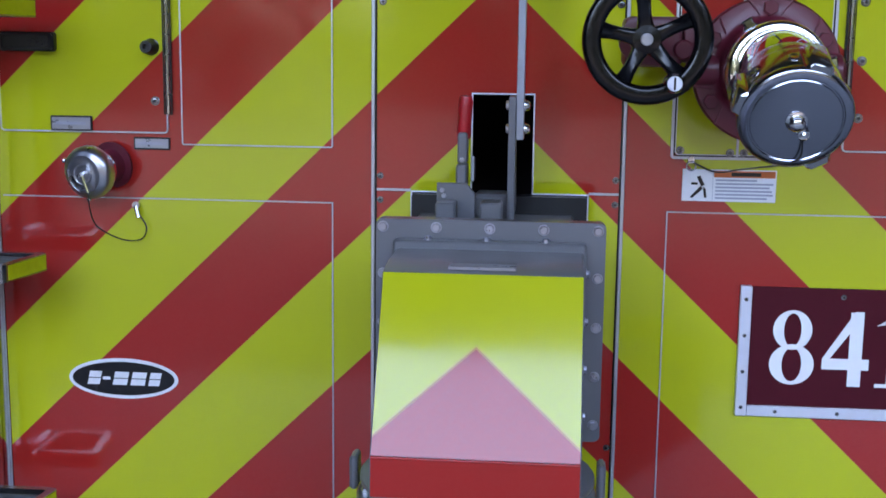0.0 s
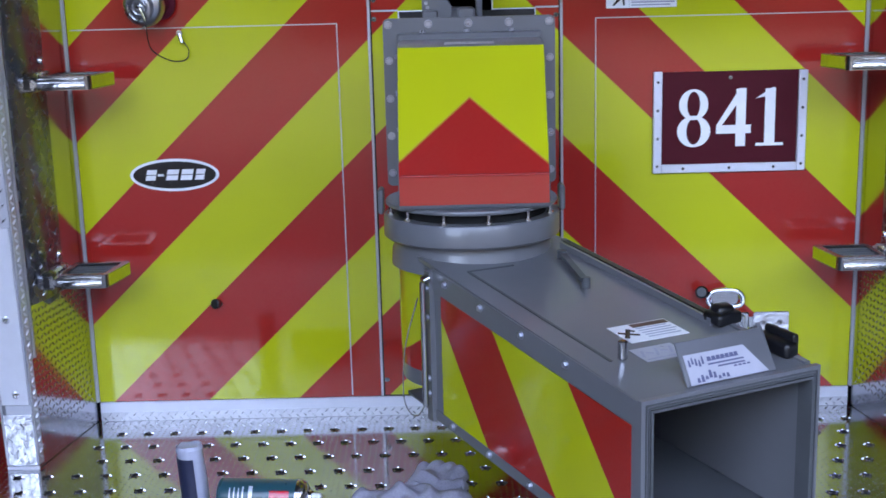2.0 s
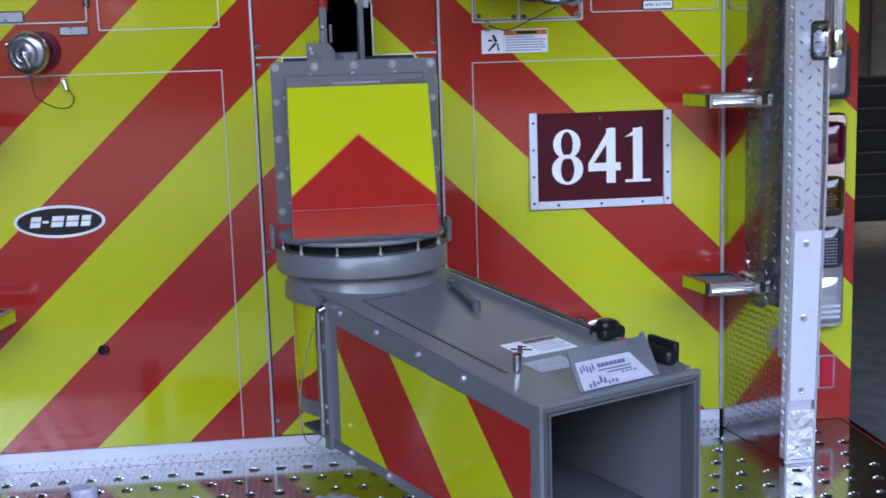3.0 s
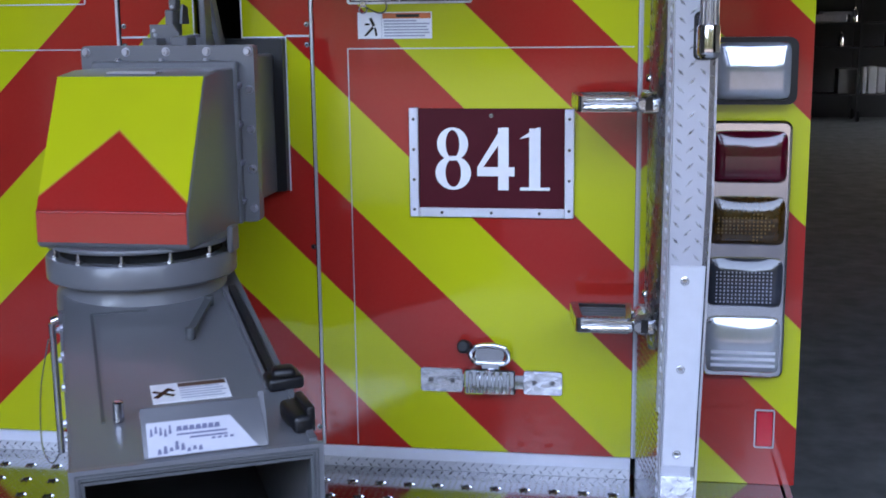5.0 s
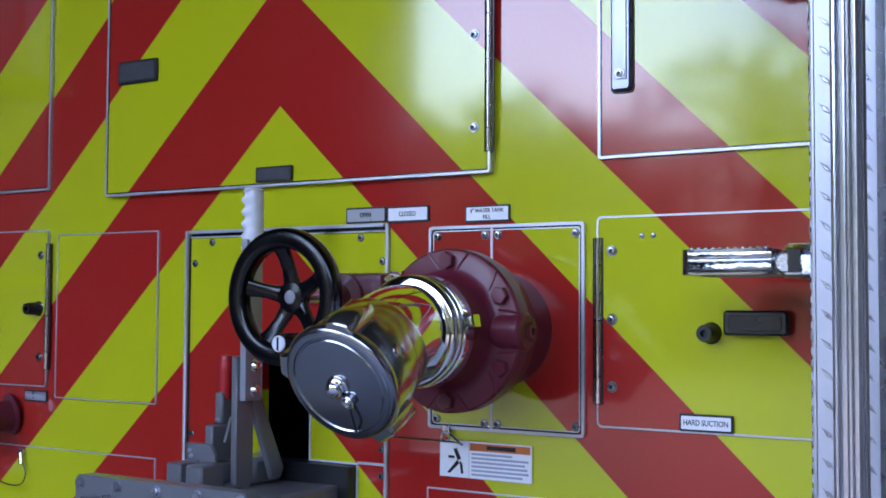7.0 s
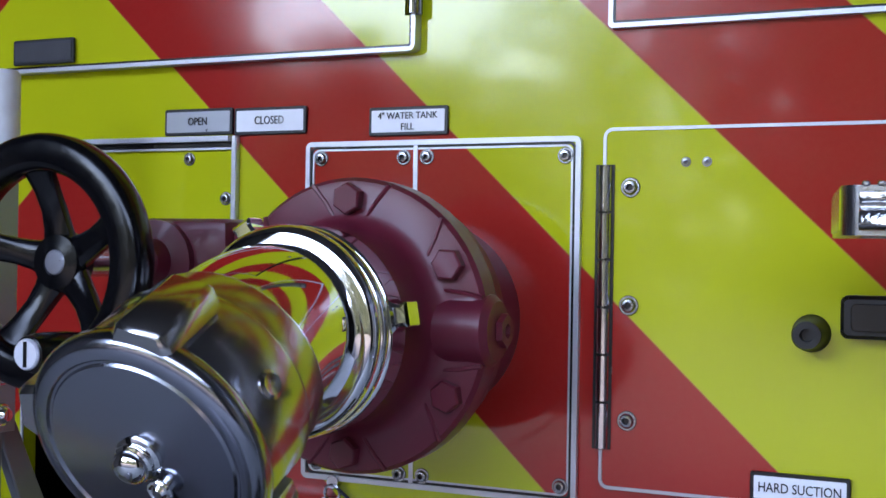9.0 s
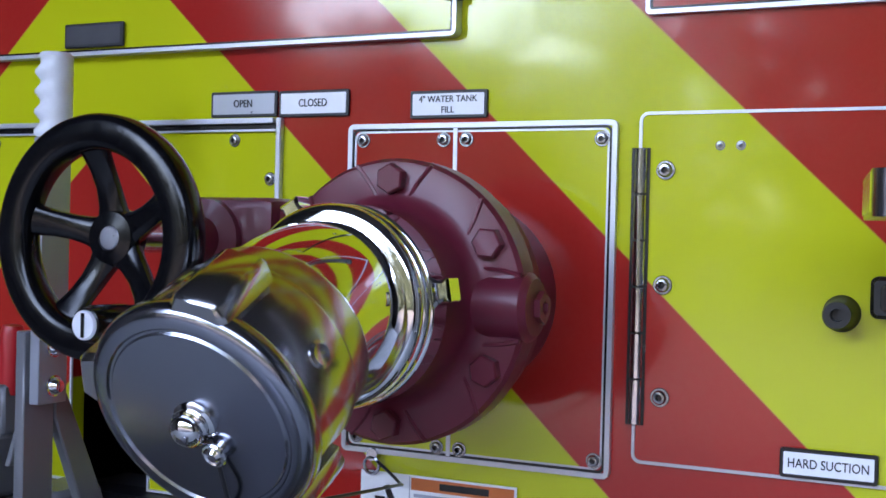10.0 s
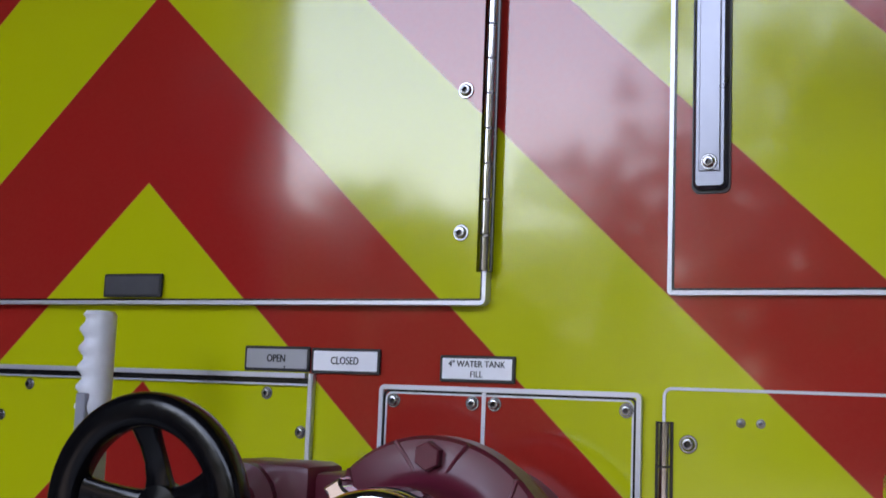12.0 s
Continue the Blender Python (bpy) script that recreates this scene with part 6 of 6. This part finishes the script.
# ---- loose things on the tailboard ----
def build_can():
    c = thing("spray_can", (-0.42, -0.56, DECK), "teal spray can lying on the tailboard", "spray can")
    a, d = Vector((-0.517, -0.545, DECK + 0.037)), Vector((1, -0.10, 0)).normalized()
    S = 1.07
    part("can_body", lathe([(r * S, h * S) for r, h in ((0.0, 0.002), (0.026, 0.0), (0.032, 0.003), (0.0325, 0.006), (0.031, 0.008), (0.0315, 0.012), (0.0315, 0.148), (0.031, 0.150))], a, d, 40), M_CANBLUE, c)
    part("can_shoulder", lathe([(r * S, h * S) for r, h in ((0.0325, 0.149), (0.0325, 0.153), (0.028, 0.164), (0.018, 0.170), (0.013, 0.171), (0.013, 0.176), (0, 0.176))], a, d, 32), M_STEEL, c)
    part("nozzle", lathe([(r * S, h * S) for r, h in ((0.006, 0.175), (0.0075, 0.178), (0.0075, 0.190), (0.005, 0.193), (0, 0.193))], a, d, 18), M_WHITE, c)
    side, up = d.cross(Vector((0, 0, 1))).normalized(), Vector((0, 0, 1))

    def wrap(h0, h1, deg0, deg1, lift):
        """Printed patch laid round the can between two heights and two angles over its side."""
        n = max(2, int(abs(deg1 - deg0) / 8))
        bm = bmesh.new()
        rows = []
        for k in range(n + 1):
            t = radians(deg0 + (deg1 - deg0) * k / n)
            o = side * math.cos(t) + up * math.sin(t)
            rows.append([bm.verts.new(a + d * h + o * r) for h, r in ((h0, 0.0337 + lift), (h1, 0.0337 + lift), (h1, 0.0332), (h0, 0.0332))])
        for p, q in zip(rows, rows[1:]):
            for i in range(4):
                bm.faces.new((p[i], q[i], q[(i + 1) % 4], p[(i + 1) % 4]))
        bm.faces.new(rows[0])
        bm.faces.new(rows[-1][::-1])
        bmesh.ops.recalc_face_normals(bm, faces=bm.faces[:])
        return bm
    part("label_patch", wrap(0.108, 0.148, -25, 42, 0.0003), M_REFLECTOR, c, "red patch on the label")
    part("print", join(wrap(0.066, 0.074, -20, 58, 0.0003), wrap(0.053, 0.056, 5, 55, 0.0003), wrap(0.045, 0.047, 0, 50, 0.0003), wrap(0.036, 0.038, 10, 52, 0.0003), wrap(0.027, 0.029, 8, 50, 0.0003)), M_SATIN, c, "pale print")


def build_bottle():
    b = thing("paper_tube", (-0.577, -0.512, DECK), "crumpled pale tube with a dark blue side standing on the tailboard", "tube")
    o, ax = Vector((-0.572, -0.512, DECK + 0.001)), Vector((-0.06, 0.02, 1)).normalized()
    body = lathe([(0, 0), (0.024, 0.0), (0.026, 0.004), (0.0265, 0.05), (0.026, 0.09), (0.0255, 0.118), (0.0265, 0.124), (0.023, 0.131), (0.016, 0.129), (0, 0.125)], o, ax, 36)
    for v in body.verts:
        v.co += 0.0035 * noise.noise_vector(v.co * 55) * min(1.0, (v.co.z - DECK) / 0.1)
    part("tube_body", body, M_TUBE, b)
    bm = bmesh.new()
    rows = []
    for k in range(15):
        t = radians(140 + 150 * k / 14)
        e = Vector((math.cos(t), math.sin(t), 0))
        rows.append([bm.verts.new(o + ax * h + e * r) for h, r in ((0.008, 0.0285), (0.108, 0.0285), (0.108, 0.027), (0.008, 0.027))])
    for p, q in zip(rows, rows[1:]):
        for i in range(4):
            bm.faces.new((p[i], q[i], q[(i + 1) % 4], p[(i + 1) % 4]))
    bmesh.ops.recalc_face_normals(bm, faces=bm.faces[:])
    part("blue_band", bm, M_NAVY, b, "dark blue print")


def glove(cx, cy, turn, fingers, lift, label):
    """Limp knit glove: palm, cuff and fingers as one soft relief."""
    ca, sa = math.cos(turn), math.sin(turn)
    lobes = [((-0.045, 0.0), (0.045, 0.0), 0.044, 0.030), ((-0.10, 0.004), (-0.05, 0.0), 0.038, 0.022)] + fingers

    def height(u, w):
        best = 0.0
        for (ax, ay), (bx, by), r, h in lobes:
            dx, dy = bx - ax, by - ay
            t = max(0.0, min(1.0, ((u - ax) * dx + (w - ay) * dy) / (dx * dx + dy * dy)))
            q = math.hypot(u - ax - t * dx, w - ay - t * dy) / r
            if q < 1:
                best = max(best, h * (1 - q * q) ** 0.6)
        return best
    n = 0.0042
    bm = bmesh.new()
    g = {}
    for i in range(-36, 40):
        for k in range(-24, 25):
            u, w = i * n, k * n
            h = height(u, w)
            if h <= 0:
                continue
            fold = 1 + 0.38 * noise.noise((u * 26 + turn, w * 26, 1.7)) + 0.22 * math.sin(u * 95 + 3 * noise.noise((u * 20, w * 20, 5)))
            g[i, k] = bm.verts.new((cx + ca * u - sa * w, cy + sa * u + ca * w, DECK + 0.002 + lift * max(0.0, 1 - abs(u) * 5) + h * fold))
    for i, k in list(g):
        q = [(i, k), (i + 1, k), (i + 1, k + 1), (i, k + 1)]
        if all(p in g for p in q):
            bm.faces.new([g[p] for p in q])
    bmesh.ops.delete(bm, geom=[v for v in bm.verts if not v.link_faces], context='VERTS')
    for e in bmesh.ops.extrude_face_region(bm, geom=bm.faces[:])["geom"]:
        if isinstance(e, bmesh.types.BMVert):
            e.co.z = DECK + 0.001 if lift == 0 else max(DECK + 0.001, e.co.z - 0.012)
    bmesh.ops.recalc_face_normals(bm, faces=bm.faces[:])
    solid("work_glove", bm, M_CLOTH, label, "glove", "gloves on the tailboard")


def build_gloves():
    glove(-0.110, -0.460, radians(60), [((0.04, -0.028), (0.085, -0.036), 0.021, 0.022), ((0.04, -0.006), (0.095, -0.010), 0.022, 0.024), ((0.04, 0.016), (0.092, 0.020), 0.022, 0.024), ((0.035, 0.033), (0.075, 0.046), 0.020, 0.020), ((-0.01, -0.035), (0.035, -0.062), 0.022, 0.022)],
          0.0, "crumpled lavender-grey knit work glove lying flat")
    glove(-0.145, -0.555, radians(188), [((0.04, -0.028), (0.080, -0.040), 0.021, 0.022), ((0.04, -0.006), (0.092, -0.014), 0.022, 0.025), ((0.04, 0.016), (0.095, 0.016), 0.022, 0.024), ((0.035, 0.033), (0.078, 0.042), 0.020, 0.020), ((0.0, 0.036), (0.036, 0.064), 0.022, 0.022)],
          0.02, "crumpled lavender-grey knit work glove lying over another")


build_can()
build_bottle()
build_gloves()


# ---- things deep in the bay ----
def build_bay_things():
    t = thing("tool_chest", (4.6, 6.2, 0), "dark tool chest with steel drawer edges", "tool chest")
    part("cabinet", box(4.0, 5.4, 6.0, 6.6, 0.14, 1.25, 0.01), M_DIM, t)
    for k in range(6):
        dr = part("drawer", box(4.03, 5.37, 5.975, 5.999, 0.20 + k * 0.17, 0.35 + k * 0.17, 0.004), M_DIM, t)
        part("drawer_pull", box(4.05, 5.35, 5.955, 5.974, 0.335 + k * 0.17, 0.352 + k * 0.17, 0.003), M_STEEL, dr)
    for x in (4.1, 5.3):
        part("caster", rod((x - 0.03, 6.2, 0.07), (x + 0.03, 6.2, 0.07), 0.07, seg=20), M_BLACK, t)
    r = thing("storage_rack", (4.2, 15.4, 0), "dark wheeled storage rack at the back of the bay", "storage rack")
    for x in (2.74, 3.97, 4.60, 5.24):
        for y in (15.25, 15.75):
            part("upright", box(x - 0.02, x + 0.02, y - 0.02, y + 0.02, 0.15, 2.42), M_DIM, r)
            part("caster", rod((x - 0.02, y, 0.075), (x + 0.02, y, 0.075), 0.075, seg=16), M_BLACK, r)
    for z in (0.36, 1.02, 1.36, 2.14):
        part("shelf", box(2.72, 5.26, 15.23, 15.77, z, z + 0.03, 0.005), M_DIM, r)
    # what stands on its shelves
    for x, w, h in ((4.02, 0.060, 0.375), (4.095, 0.120, 0.385), (4.225, 0.110, 0.370)):
        solid("storage_box", box(x, x + w, 15.28, 15.46, 0.391, 0.391 + h, 0.012), M_WHITE, "narrow white box on the rack's lowest shelf", "box", "boxes on the rack")
    solid("carton", box(3.69, 3.96, 15.28, 15.60, 0.391, 0.745, 0.01), M_WALL, "grey carton on the rack's lowest shelf", "box", "boxes on the rack")
    solid("carton", join(box(3.25, 3.77, 15.26, 15.66, 1.391, 1.500, 0.01), box(3.43, 3.83, 15.30, 15.62, 1.500, 1.540, 0.006)), M_PALE, "pale flat carton lying on the rack", "box", "boxes on the rack")
    solid("storage_box", box(4.33, 4.49, 15.28, 15.55, 1.051, 1.235, 0.01), M_PALE, "small pale box on the rack", "box", "boxes on the rack")
    solid("storage_box", box(4.91, 5.21, 15.28, 15.60, 1.391, 1.70, 0.01), M_WALL, "grey box on the rack's middle shelf", "box", "boxes on the rack")
    for x, q in ((3.88, 0.055), (3.71, 0.045), (4.63, 0.06)):
        solid("steel_canister", lathe([(0, 0.0), (q, 0.0), (q, 0.13), (q * 0.7, 0.17), (q * 0.35, 0.18), (q * 0.35, 0.21), (0, 0.21)], (x, 15.36, 1.051 if q < 0.05 else 1.391), (0, 0, 1), 20), M_CHROME, "shiny steel canister on the rack", "canister", "canisters")
    solid("folded_sheet", box(3.27, 3.73, 15.25, 15.70, 2.171, 2.25, 0.02), M_PALE, "pale folded sheet on the rack's top shelf", "sheet")


build_bay_things()


# ---- grip holes of the tailboard, last ----
def build_grip_holes():
    rim = lathe([(0.0098, 0.0), (0.0080, 0.0014), (0.0068, 0.0016), (0.0062, 0.0008), (0.0062, -0.001)], (0, 0, 0), (0, 0, 1), 12)
    for k in range(5):
        # raised teeth round the punched hole
        a = radians(72 * k + 12)
        q = [Vector((math.cos(a + d) * r, math.sin(a + d) * r, z)) for d, r, z in ((-0.28, 0.0078, 0.0008), (0.28, 0.0078, 0.0008), (0.16, 0.0140, 0.0), (-0.16, 0.0140, 0.0), (0.0, 0.0090, 0.0044))]
        v = [rim.verts.new(c) for c in q]
        for m, n in ((0, 1), (1, 2), (2, 3), (3, 0)):
            rim.faces.new((v[m], v[n], v[4]))
    me = mesh_of("grip_hole", rim, M_STEEL)
    # near-black disc over the unpunched deck, painted as the hole's shade
    dark = mesh_of("hole_dark", lathe([(0.0078, 0.0019), (0, 0.0019)], (0, 0, 0), (0, 0, 1), 10), M_SHADE)
    n = 0
    for r in range(7):
        y = -0.10 - 0.083 * r
        for k in range(37):
            x = -1.155 + 0.0635 * k + (0.032 if r % 2 else 0.0)
            if 0.90 < abs(x) < 1.075 and y > -0.335 or abs(x) > 1.2:
                continue
            h = share("grip_hole", me, tail, Matrix.Translation((x, y, DECK)))
            share("hole_dark", dark, h, Matrix.Identity(4))


build_grip_holes()
